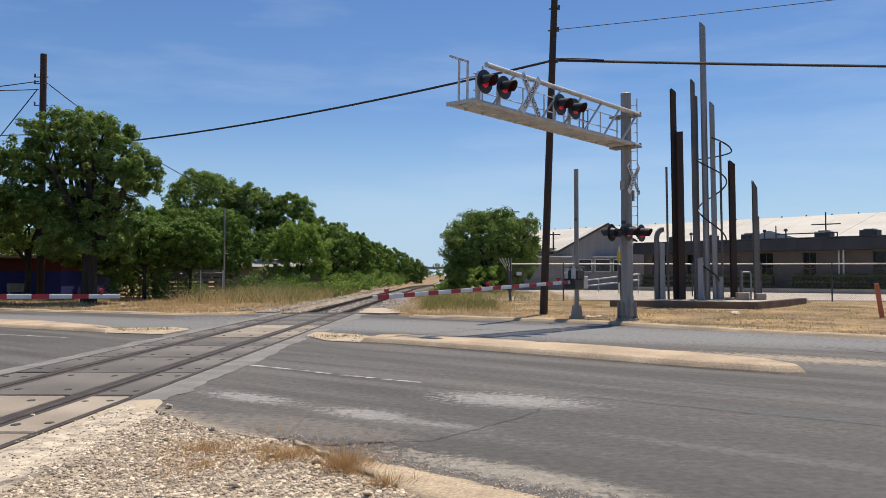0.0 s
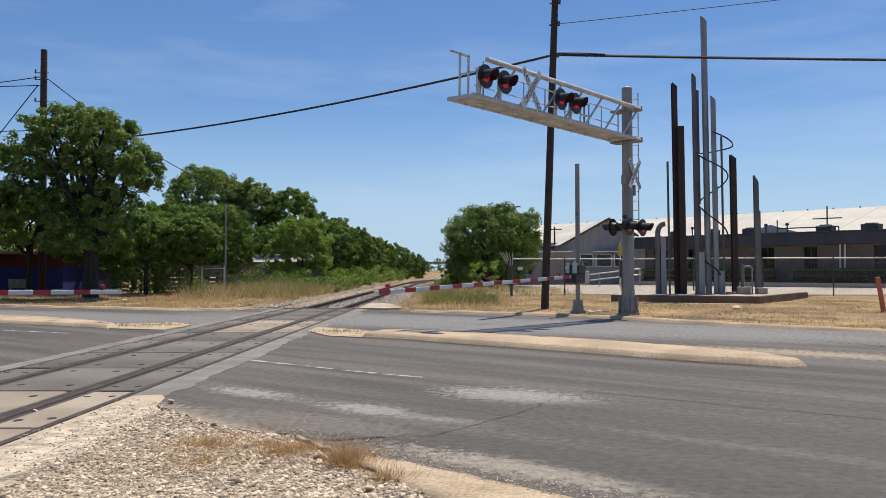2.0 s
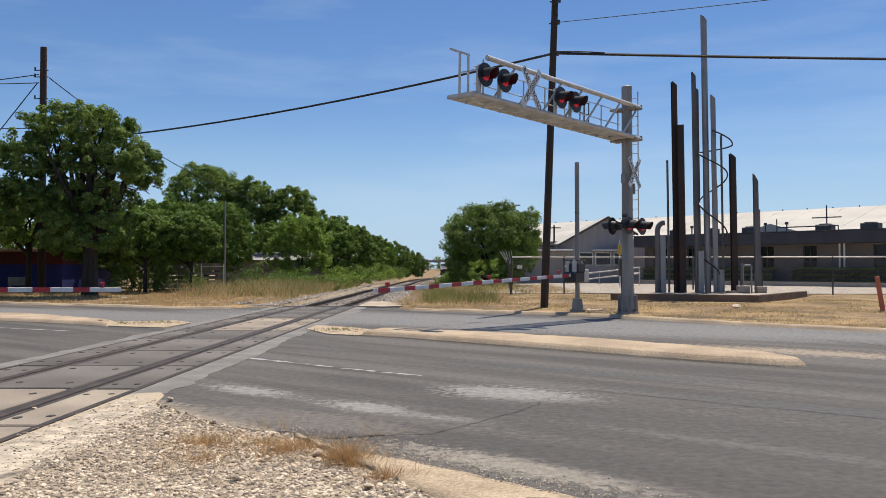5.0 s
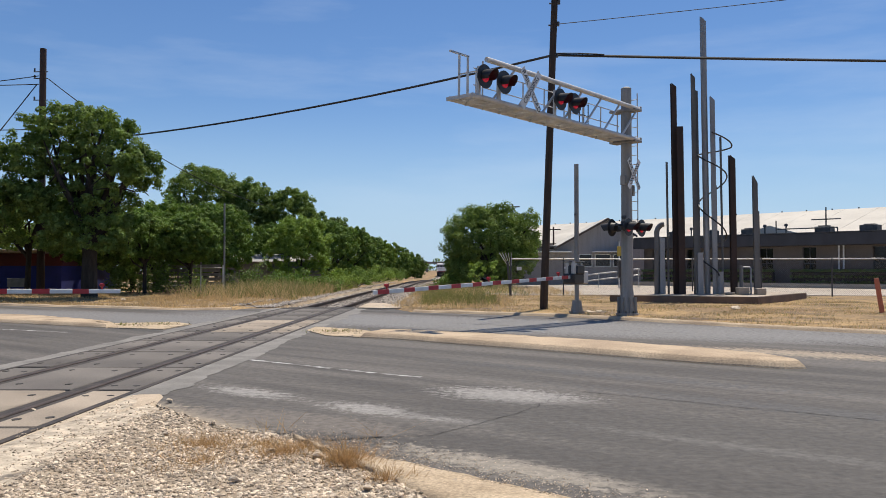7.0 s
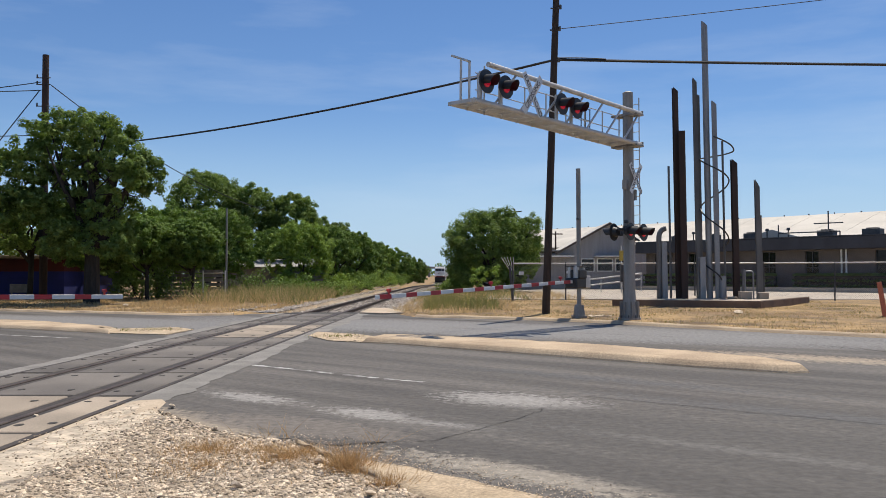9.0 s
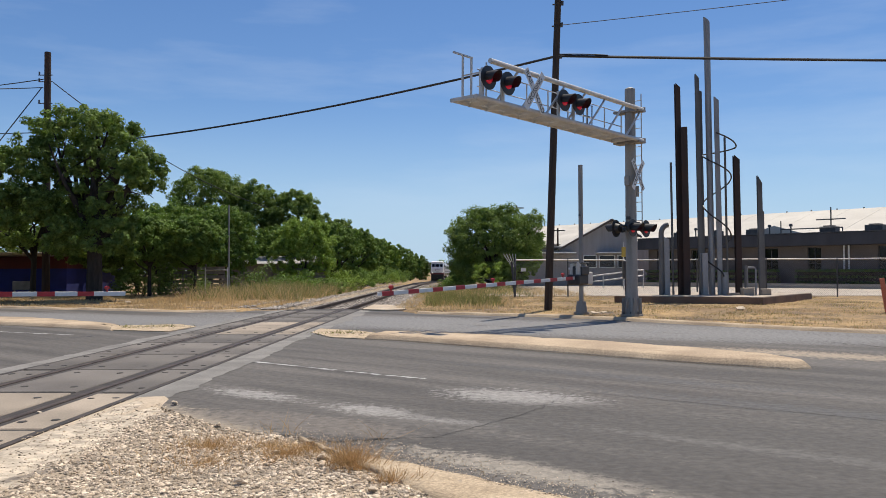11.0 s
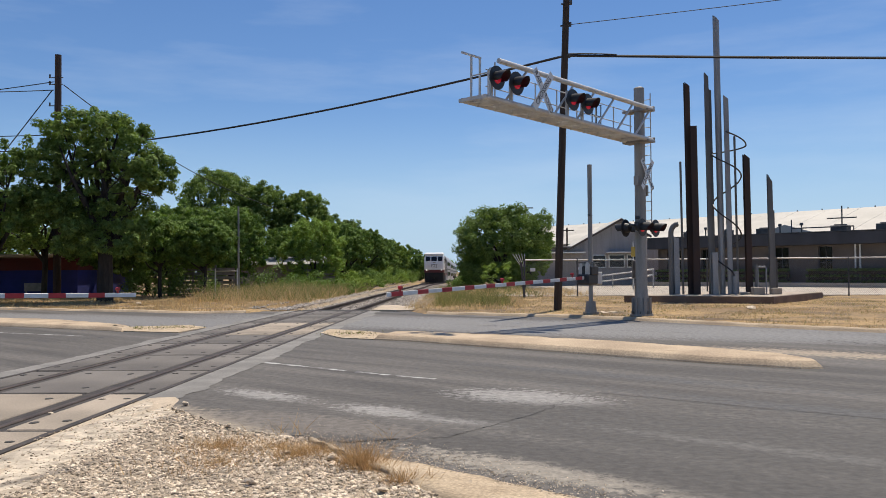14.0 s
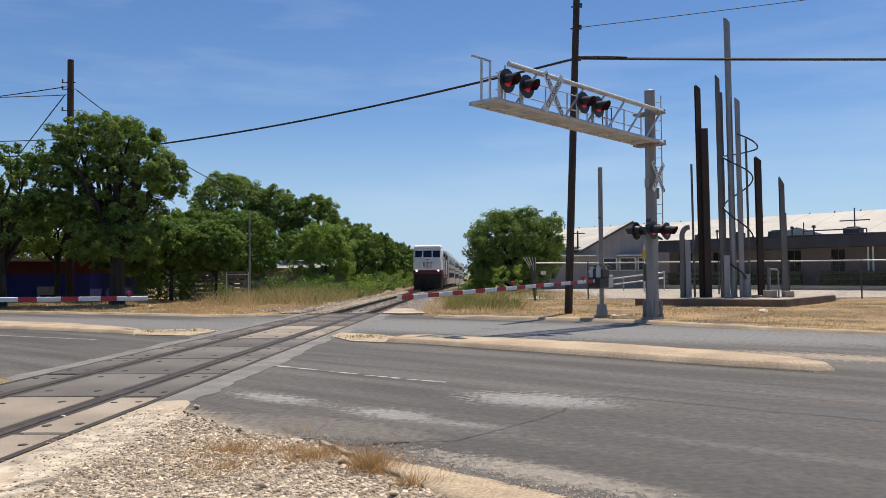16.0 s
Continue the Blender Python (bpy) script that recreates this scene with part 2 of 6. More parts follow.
M_FASCIA = mat("charcoal_fascia_metal", (0.042, 0.043, 0.052), (0.03, 0.031, 0.038), rough=0.6, scale=0.5, bump=0.05, stretch=(3, 3, 1))
M_ROOF = mat("white_roof_coating", (0.55, 0.51, 0.44), (0.46, 0.425, 0.365), rough=0.7, scale=0.35, bump=0.1, fine=8, grit=0.06)
M_GREYWALL = mat("grey_sheet_wall", (0.33, 0.315, 0.31), (0.28, 0.265, 0.26), rough=0.7, scale=0.6, bump=0.2, stretch=(6, 6, 0.5))
M_GLASS = mat("dark_window_glass", (0.006, 0.006, 0.007), (0.01, 0.01, 0.011), rough=0.16, scale=0.7, bump=0, grit=0.05)
M_TRIM = mat("brown_gable_trim", (0.10, 0.075, 0.06), (0.08, 0.06, 0.05), rough=0.7)
M_LINK = mat("galvanised_mesh_wire", (0.22, 0.21, 0.20), (0.16, 0.155, 0.15), rough=0.6, metal=0.3, bump=0)
M_BARK = mat("dark_furrowed_bark", (0.045, 0.037, 0.03), (0.026, 0.021, 0.018), rough=0.95, scale=3, bump=0.8, fine=14, stretch=(2, 2, 0.4))
M_OAK = leaf_mat("dark_oak_leaves", (0.078, 0.132, 0.034), (0.19, 0.255, 0.072), 0.28, (1.3, 1.45, 0.8))
M_LEAF = leaf_mat("green_tree_leaves", (0.088, 0.15, 0.034), (0.155, 0.225, 0.052), 0.22, (1.4, 1.65, 0.8))
M_BRIGHT = leaf_mat("yellow_green_leaves", (0.145, 0.22, 0.042), (0.21, 0.295, 0.066))
M_HEDGE = leaf_mat("clipped_hedge_leaves", (0.085, 0.13, 0.045), (0.13, 0.185, 0.06))
M_SHOPRED = mat("faded_red_paint", (0.085, 0.010, 0.009), (0.06, 0.008, 0.007), rough=0.8, scale=1.0)
M_SHOPBLUE = mat("blue_wall_paint", (0.012, 0.02, 0.16), (0.008, 0.014, 0.11), rough=0.8, scale=1.0)
M_SHED = mat("grey_weathered_boards", (0.22, 0.20, 0.18), (0.14, 0.125, 0.11), rough=0.9, scale=2, vary=0.3)
M_TWHITE = mat("white_train_paint", (0.82, 0.81, 0.79), (0.75, 0.74, 0.72), rough=0.4, scale=0.8, bump=0.02, grit=0.05)
M_TRED = mat("maroon_train_paint", (0.13, 0.014, 0.016), (0.09, 0.010, 0.012), rough=0.45, scale=1, bump=0.02)
M_TBLACK = mat("sooty_underframe", (0.011, 0.010, 0.010), (0.02, 0.018, 0.016), rough=0.8, scale=2)
M_TSILVER = mat("silver_coach_side", (0.40, 0.40, 0.41), (0.32, 0.32, 0.33), rough=0.4, scale=0.8, bump=0.03, grit=0.08)
M_TGREY = mat("grey_train_side", (0.06, 0.06, 0.064), (0.04, 0.04, 0.043), rough=0.5, scale=1)
M_HEADLIGHT = mat("lit_headlight", (0.9, 0.85, 0.7), (0.9, 0.85, 0.7), rough=0.2, bump=0, glow=(1.0, 0.88, 0.65, 4.0))
M_CRACK = mat("dark_crack_fill", (0.03, 0.027, 0.024), (0.05, 0.045, 0.04), rough=0.9)
M_LINE = mat("worn_lane_paint", (0.42, 0.41, 0.39), (0.14, 0.13, 0.12), rough=0.8, scale=5, bump=0.3, fine=25, grit=0.4, lo=0.42, hi=0.6)
M_YELLOW = mat("yellow_sign_paint", (0.42, 0.30, 0.05), (0.34, 0.24, 0.04), rough=0.6)
M_ORANGE = mat("orange_marker_plastic", (0.55, 0.16, 0.08), (0.45, 0.13, 0.07), rough=0.6)


# ---- mesh helpers ----
def box(bm, c, s, bev=0.0, rz=0.0, m=None):
    """A box with centre c and size s, turned rz degrees, edges bevelled."""
    mm = (m or Matrix()) @ pose(*c, 0, 0, rz) @ Matrix.Diagonal((*s, 1))
    r = bmesh.ops.create_cube(bm, size=1, matrix=mm)
    if bev:
        es = list({e for v in r["verts"] for e in v.link_edges})
        bmesh.ops.bevel(bm, geom=es, offset=bev, segments=1, affect="EDGES")
    return bm


def tube(bm, p, q, r0, r1=None, seg=10, caps=True):
    """A round bar from p to q."""
    p, q = Vector(p), Vector(q)
    d = q - p
    m = Matrix.Translation((p + q) / 2) @ d.to_track_quat("Z", "Y").to_matrix().to_4x4()
    bmesh.ops.create_cone(bm, cap_ends=caps, segments=seg, radius1=r0, radius2=r0 if r1 is None else r1, depth=d.length, matrix=m)
    return bm


def run(bm, pts, r, seg=8):
    """One round bar along a bent line."""
    pts = [Vector(p) for p in pts]
    rings = []
    for i, p in enumerate(pts):
        d = (pts[min(i + 1, len(pts) - 1)] - pts[max(i - 1, 0)]).normalized()
        q = d.to_track_quat("Z", "Y")
        rings.append([bm.verts.new(p + q @ Vector((r * math.cos(6.2832 * k / seg), r * math.sin(6.2832 * k / seg), 0))) for k in range(seg)])
    for a, b in zip(rings, rings[1:]):
        best = min(range(seg), key=lambda o: sum((a[k].co - b[(k + o) % seg].co).length for k in range(seg)))
        for k in range(seg):
            bm.faces.new((a[k], a[(k + 1) % seg], b[(k + 1 + best) % seg], b[(k + best) % seg]))
    bm.faces.new(rings[0]), bm.faces.new(rings[-1][::-1])
    return bm


def prism(bm, outline, z0, z1, bev=0.0):
    """An upright prism over a plan outline."""
    vs = [bm.verts.new((x, y, z1)) for x, y in outline]
    f = bm.faces.new(vs)
    if f.calc_area() and f.normal.z < 0:
        f.normal_flip()
    r = bmesh.ops.extrude_face_region(bm, geom=[f])
    lower = [g for g in r["geom"] if isinstance(g, bmesh.types.BMVert)]
    for v in lower:
        v.co.z = z0
    if bev:
        es = [e for e in bm.edges if all(abs(v.co.z - z1) < 1e-6 for v in e.verts)]
        bmesh.ops.bevel(bm, geom=es, offset=bev, segments=2, affect="EDGES")
    bmesh.ops.recalc_face_normals(bm, faces=bm.faces)
    return bm


def link(name, bm, material, smooth=False):
    me = bpy.data.meshes.new(name)
    bmesh.ops.recalc_face_normals(bm, faces=bm.faces)
    bm.to_mesh(me)
    bm.free()
    me.materials.append(material)
    if smooth:
        me.shade_smooth()
    return new(name, me)


def part(name, bm, material, parent, label="", smooth=False):
    ob = link(name, bm, material, smooth)
    ob.parent = parent
    if label:
        tagged(ob, label)
    return ob


def thing(name, m, label, category, group="", kind=""):
    ob = new(name)
    ob.empty_display_size = 0.2
    ob.matrix_basis = m
    return tagged(ob, label, category, group, kind)


def raw(name, verts, faces, material, parent=None):
    me = bpy.data.meshes.new(name)
    me.from_pydata(verts, [], faces)
    me.materials.append(material)
    me.update()
    ob = new(name, me)
    ob.parent = parent
    return ob


def swarm(name, v, k, material, parent=None):
    """A mesh of loose polygons with k corners each, from an array of corners."""
    me = bpy.data.meshes.new(name)
    n = len(v)
    me.vertices.add(n), me.loops.add(n), me.polygons.add(n // k)
    me.vertices.foreach_set("co", np.ascontiguousarray(v, dtype=np.float32).ravel())
    me.loops.foreach_set("vertex_index", np.arange(n, dtype=np.int32))
    me.polygons.foreach_set("loop_start", np.arange(0, n, k, dtype=np.int32))
    me.materials.append(material)
    me.update(calc_edges=True)
    ob = new(name, me)
    ob.parent = parent
    return ob


def lettering(name, words, size, m, material, parent):
    cu = bpy.data.curves.new("words", "FONT")
    cu.body, cu.size, cu.align_x, cu.align_y, cu.extrude = words, size, "CENTER", "CENTER", 0.002
    tmp = new("words", cu)
    bpy.context.view_layer.update()
    me = bpy.data.meshes.new_from_object(tmp)
    bpy.data.objects.remove(tmp)
    me.materials.clear()
    me.materials.append(material)
    ob = new(name, me)
    ob.parent = parent
    ob.matrix_basis = m
    return ob


B = bmesh.new


# ---- the plan of the crossing ----
TRACK_X = -5.42
FAR_KERB_LEFT = [(-70, 58), (-40, 45.2), (-19.6, 36.2), (-14.8, 34.1), (-10.2, 32.0), (-8.6, 32.2)]
FAR_KERB_RIGHT = [(-1.6, 30.7), (0.8, 29.3), (2.7, 28.2), (4.4, 26.8), (5.9, 24.9), (7.4, 23.0), (9.0, 21.3), (11.0, 19.6), (24, 9.5), (60, -18)]
NEAR_EDGE = [(-70, 42), (-40, 28), (-7.6, 12.9), (-3.75, 10.1), (-2.95, 8.95), (-2.3, 8.2), (-1.42, 7.62), (-1.0, 7.15), (-0.55, 6.75), (0.05, 6.25), (0.6, 5.7), (3.5, 2.9), (12, -4.5), (42, -30)]
ROAD_OUTLINE = NEAR_EDGE + [(60, -18)] + FAR_KERB_RIGHT[::-1][1:] + [(-2.6, 33.6), (-8.2, 33.6)] + FAR_KERB_LEFT[::-1]


def dip(y):
    """How far the land and the line sink beyond the first trees."""
    k = max(0.0, min(1.0, (y - 95.0) / 130.0))
    return -0.85 * k * k * (3 - 2 * k)


def crossings(x, y, outline):
    inside, near = False, 1e9
    for (ax, ay), (bx, by) in zip(outline, outline[1:] + outline[:1]):
        if (ay > y) != (by > y) and x < (bx - ax) * (y - ay) / (by - ay) + ax:
            inside = not inside
        dx, dy = bx - ax, by - ay
        k = max(0.0, min(1.0, ((x - ax) * dx + (y - ay) * dy) / (dx * dx + dy * dy)))
        near = min(near, math.hypot(x - ax - k * dx, y - ay - k * dy))
    return -near if inside else near


def height(x, y):
    """The lie of the land: a low verge beyond the kerb, a stony shoulder on the near side, a ballast bank under the rails."""
    d = crossings(x, y, ROAD_OUTLINE)
    n = noise.noise((x * 0.9, y * 0.9, 0)) * 0.025 + noise.noise((x * 0.2, y * 0.2, 3)) * 0.03
    if abs(x - TRACK_X) < 1.5 and y < 34.2:
        return -0.25
    far = y > 14 + 0.0 * x and y > 30 - 0.75 * (x - 1) - 6
    if d < 0:
        return max(-0.12, -0.01 + d * 0.5) - 0.02 if not far else -0.12
    if not far:
        return 0.025 + n * 1.3 * min(1, d) + min(d, 0.8) * 0.03
    if d < 0.3:
        return -0.06
    z = 0.08 + n + min(d, 8) * 0.006 + dip(y)
    if y > 34:
        k = abs(x - TRACK_X)
        z = min(z, 0.02 + dip(y)) if k < 3.2 else z
        z = -0.25 + dip(y) if k < 1.9 else z
    return z


def ground():
    xs = [-900, -500, -250, -150, -100, -70, -55, -45, -38] + list(np.arange(-32, -8.4, 0.8)) + list(np.arange(-8, 2.6, 0.2)) + \
        list(np.arange(3, 14, 0.7)) + list(np.arange(15, 46, 2.5)) + [55, 70, 100, 150, 250, 500, 900]
    ys = [-300, -120, -60, -30, -15, -6, 0, 2] + list(np.arange(3, 14, 0.2)) + list(np.arange(14.5, 28, 0.75)) + list(np.arange(28, 50, 0.6)) + \
        list(np.arange(51, 75, 1.5)) + [80, 90, 100, 112, 125, 138, 150, 165, 180, 195, 210, 225, 250, 280, 380, 520, 750, 1200, 2000, 3500]
    verts = [(x, y, height(x, y)) for y in ys for x in xs]
    w = len(xs)
    faces = [(j * w + i, j * w + i + 1, (j + 1) * w + i + 1, (j + 1) * w + i) for j in range(len(ys) - 1) for i in range(w - 1)]
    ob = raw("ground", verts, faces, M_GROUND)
    ob.data.shade_smooth()
    return tagged(ob, "dry tan ground with straw-coloured verge and gravel shoulder", "ground", kind="structure")


def road():
    bm = B()
    vs = [bm.verts.new((x, y, 0)) for x, y in ROAD_OUTLINE]
    bm.faces.new(vs)
    bmesh.ops.triangulate(bm, faces=bm.faces)
    ob = link("road", bm, M_ROAD)
    tagged(ob, "sun-bleached grey asphalt road with pale worn patches", "road", kind="structure")
    return ob


def kerb(name, pts, w, h, material, label):
    """A kerb stone strip along a line, its face towards the road on the line's right-hand side."""
    bm = B()
    prof = [(-0.03, -0.14), (0.0, 0.0), (0.06, h * 0.7), (0.11, h), (w, h), (w, -0.14)]
    rings = []
    n = len(pts)
    dense = []
    for a, b in zip(pts, pts[1:]):
        k = max(1, int(math.dist(a, b) / 0.7))
        dense += [(a[0] + (b[0] - a[0]) * i / k, a[1] + (b[1] - a[1]) * i / k) for i in range(k)]
    dense.append(pts[-1])
    for i, (x, y) in enumerate(dense):
        a, b = dense[max(0, i - 1)], dense[min(len(dense) - 1, i + 1)]
        d = Vector((b[0] - a[0], b[1] - a[1])).normalized()
        nx, ny = -d.y, d.x
        j = noise.noise((x * 1.3, y * 1.3, 5)) * 0.03 - 0.05 * max(0.0, noise.noise((x * 0.5, y * 0.5, 2)) - 0.1)
        rings.append([bm.verts.new((x + nx * o, y + ny * o, z + j if z > 0 else z)) for o, z in prof])
    for r, s in zip(rings, rings[1:]):
        for k in range(len(prof) - 1):
            bm.faces.new((r[k], r[k + 1], s[k + 1], s[k]))
    bm.faces.new(rings[0]), bm.faces.new(rings[-1])
    return tagged(link(name, bm, material), label, "kerb", kind="structure")


def island(outline, label, h=0.15):
    """A raised traffic island with a well rounded rim."""
    area = sum(a[0] * b[1] - b[0] * a[1] for a, b in zip(outline, outline[1:] + outline[:1]))
    line = [Vector(p) for p in (outline if area > 0 else outline[::-1])]
    pts = []
    for p, q in zip(line, line[1:] + line[:1]):
        k = min(60, max(1, int((q - p).length / 0.3)))
        pts += [p.lerp(q, i / k) for i in range(k)]
    pts = [p + Vector((noise.noise((p.x * 2.1, p.y * 2.1, 7)), noise.noise((p.x * 2.1, p.y * 2.1, 8)))) * 0.045 for p in pts]
    n = len(pts)
    bm = B()
    rings = []
    for inset, z in ((0.0, -0.02), (0.025, h * 0.22), (0.07, h * 0.62), (0.11, h * 0.88), (0.16, h * 1.0), (0.25, h * 1.05), (0.27, h * 1.0), (0.40, h * 1.1)):
        ring = []
        for i, p in enumerate(pts):
            a, b = (p - pts[i - 1]).normalized(), (pts[(i + 1) % n] - p).normalized()
            m = (Vector((-a.y, a.x)) + Vector((-b.y, b.x))).normalized()
            k = inset / max(0.5, m.dot(Vector((-a.y, a.x))))
            chip = 0.05 * max(0.0, noise.noise((p.x * 1.9, p.y * 1.9, 4)) - 0.12) if z > h * 0.6 else 0.0
            ring.append(bm.verts.new((p.x + m.x * k, p.y + m.y * k, z - chip)))
        rings.append(ring)
    for r, q in zip(rings, rings[1:]):
        for i in range(n):
            bm.faces.new((r[i], r[(i + 1) % n], q[(i + 1) % n], q[i]))
    bm.faces.new(rings[-1])
    ob = tagged(link("traffic_island", bm, M_KERB), label, "traffic island", kind="structure")
    return ob


# ---- railway ----
def railway():
    tr = thing("railway_track", pose(TRACK_X, 0, 0), "single railway track with rusty steel rails on dark ties", "railway track", kind="structure")
    along = [-6.0, 60.0] + [95.0 + 10 * i for i in range(14)] + [666.0]
    for s in (-0.7525, 0.7525):
        bm = B()
        prof = [(-0.07, -0.155), (0.07, -0.155), (0.07, -0.135), (0.012, -0.12), (0.012, -0.02), (0.037, -0.01), (0.037, 0.022), (0.028, 0.03),
                (-0.028, 0.03), (-0.037, 0.022), (-0.037, -0.01), (-0.012, -0.02), (-0.012, -0.12), (-0.07, -0.135)]
        rings = [[bm.verts.new((s + x, y, z + dip(y))) for x, z in prof] for y in along]
        for p, q in zip(rings, rings[1:]):
            for k in range(len(prof)):
                bm.faces.new((p[k], p[(k + 1) % len(prof)], q[(k + 1) % len(prof)], q[k]))
        part("rail", bm, M_RAIL, tr)
    me = None
    for i in range(290):
        y = 34.6 + i * 0.55
        if me is None:
            ob = part("tie", box(B(), (0, 0, 0), (2.55, 0.23, 0.16), 0.015), M_TIE, tr)
            me = ob.data
        else:
            ob = new("tie", me)
            ob.parent = tr
        ob.matrix_basis = pose(random.uniform(-0.04, 0.04), y, -0.235 + dip(y), 0, 0, random.uniform(-1, 1))
    bm = B()
    vs = []
    for y in [34.0] + along[1:]:
        vs.append([bm.verts.new((x, y, z + dip(y))) for x, z in ((-3.6, -0.3), (-2.2, -0.20), (-1.4, -0.17), (0, -0.185), (1.4, -0.17), (2.2, -0.20), (3.6, -0.3))])
    for a, b in zip(vs, vs[1:]):
        for k in range(6):
            bm.faces.new((a[k], a[k + 1], b[k + 1], b[k]))
    tagged(part("ballast_bed", bm, M_BALLAST, tr), kind="stuff")
    return tr


def rocks(name, places, material, parent=None):
    """Many loose stones as one mesh: squashed lumps, broken from an octahedron with cut corners."""
    verts, faces = [], []
    base = np.array([(math.cos(a) * q, math.sin(a) * q, z) for z, q, o in ((-0.6, 0.8, 0.0), (0.15, 1.0, 0.5), (0.75, 0.55, 0.2)) for a in [(i + o) * 2 * math.pi / 5 for i in range(5)]])
    quads = [(r * 5 + i, r * 5 + (i + 1) % 5, r * 5 + 5 + (i + 1) % 5, r * 5 + 5 + i) for r in (0, 1) for i in range(5)] + [(10, 11, 12, 13, 14)]
    for x, y, z, r in places:
        a = random.uniform(0, 6.28)
        b = base * np.random.uniform(0.65, 1.15, (15, 3)) * (r, r * random.uniform(0.5, 1), r * random.uniform(0.3, 0.65))
        b[:, 2] += b[:, 0] * random.uniform(-0.35, 0.35)
        c, s = math.cos(a), math.sin(a)
        k = len(verts)
        verts += [(x + p[0] * c - p[1] * s, y + p[0] * s + p[1] * c, z + p[2]) for p in b]
        faces += [tuple(k + i for i in q) for q in quads]
    return raw(name, verts, faces, material, parent)


def crossing_panels():
    """Concrete crossing panels between and beside the rails, each one a slab of its own, with dark lifting holes and rubber seals."""
    ob = thing("crossing_surface", pose(TRACK_X, 0, 0.024), "dirty concrete level crossing panels with black rubber flangeways", "level crossing", kind="structure")
    lanes = ((-1.13, 0.48), (0.0, 1.12), (1.13, 0.48))
    slabs = []
    for cx, w in lanes:
        bm = box(B(), (0, 0, -0.06), (w, 2.37, 0.12), 0.012)
        me = bpy.data.meshes.new("panel")
        bm.to_mesh(me), bm.free()
        me.materials.append(M_PANEL)
        tan = me.copy()
        tan.materials.clear()
        tan.materials.append(M_PANEL_TAN)
        slabs.append((me, tan))
    hole = bpy.data.meshes.new("lifting_hole")
    bm = B()
    bmesh.ops.create_cone(bm, cap_ends=True, segments=8, radius1=0.045, radius2=0.045, depth=0.006)
    bm.to_mesh(hole), bm.free()
    hole.materials.append(M_CRACK)
    for j in range(12):
        y = 3.13 + 2.482 * j + 1.241
        for (cx, w), me in zip(lanes, slabs):
            p = new("panel", me[1] if j < 3 or (cx > -1 and j in (7, 8)) else me[0])
            p.parent = ob
            p.matrix_basis = pose(cx, y, random.uniform(-0.004, 0.006))
            for hx in (-0.3, 0.3):
                for hy in (-0.75, 0.75):
                    h = new("lifting_hole", hole)
                    h.parent = p
                    h.matrix_basis = pose(hx * w, hy + random.uniform(-0.1, 0.1), 0.002) @ Matrix.Diagonal((1.0, random.uniform(0.7, 1.6), 1, 1))
    for s in (-0.7525, 0.7525):
        bm = B()
        box(bm, (s - 0.115, 19.2, -0.045), (0.15, 29.4, 0.07))
        box(bm, (s + 0.115, 19.2, -0.045), (0.15, 29.4, 0.07))
        part("rubber_flangeway", bm, M_RUBBER, ob)
    part("joint_bed", box(B(), (0, 19.7, -0.05), (2.72, 29.4, 0.07)), M_CRACK, ob)
    for s in (-1.42, 1.42):
        part("rubber_edge_seal", box(B(), (s, 19.2, -0.03), (0.08, 29.4, 0.06)), M_RUBBER, ob)
    for s, y0, y1, w in ((1.46, 10.0, 33.6, 0.42), (-1.46, 5.0, 33.6, 0.42)):
        bm = B()
        k = int((y1 - y0) / 0.2)
        rows = []
        for i in range(k + 1):
            y = y0 + (y1 - y0) * i / k
            o = w + noise.noise((s, y * 0.8, 1)) * 0.16 + noise.noise((s, y * 3.1, 2)) * 0.09
            rows.append((bm.verts.new((s, y, -0.008)), bm.verts.new((s + math.copysign(o, s), y, -0.019))))
        for a, b in zip(rows, rows[1:]):
            bm.faces.new((a[0], a[1], b[1], b[0]))
        part("concrete_apron", bm, M_APRON, ob, "pale grey ragged concrete strip")
    bm = B()
    rows = []
    for i in range(46):
        y = 2.6 + 7.6 * i / 45
        o = 0.42 + noise.noise((1, y * 0.9, 5)) * 0.14 + noise.noise((2, y * 3.3, 2)) * 0.07
        rows.append([bm.verts.new((1.46 + o * f, y, z)) for f, z in ((0.0, -0.012), (0.35, 0.004), (1.0, 0.012), (1.25, -0.06))])
    for a, b in zip(rows, rows[1:]):
        for k in range(3):
            bm.faces.new((a[k], a[k + 1], b[k + 1], b[k]))
    part("dust_strip", bm, M_CONC, ob, "pale packed stone dust along the panels", True)
    return ob


def strip(name, pts, w, z, material, parent, jitter=0.0):
    bm = B()
    rows = []
    for i, (x, y) in enumerate(pts):
        a, b = pts[max(0, i - 1)], pts[min(len(pts) - 1, i + 1)]
        d = Vector((b[0] - a[0], b[1] - a[1])).normalized()
        q = w * (1 + random.uniform(-jitter, jitter)) / 2
        rows.append((bm.verts.new((x - d.y * q, y + d.x * q, z)), bm.verts.new((x + d.y * q, y - d.x * q, z))))
    for a, b in zip(rows, rows[1:]):
        bm.faces.new((a[0], a[1], b[1], b[0]))
    return part(name, bm, material, parent)


def wander(a, b, n, amp):
    out = []
    for i in range(n + 1):
        k = i / n
        s = math.sin(k * math.pi)
        out.append((a[0] + (b[0] - a[0]) * k + random.uniform(-amp, amp) * s, a[1] + (b[1] - a[1]) * k + random.uniform(-amp, amp) * s))
    return out


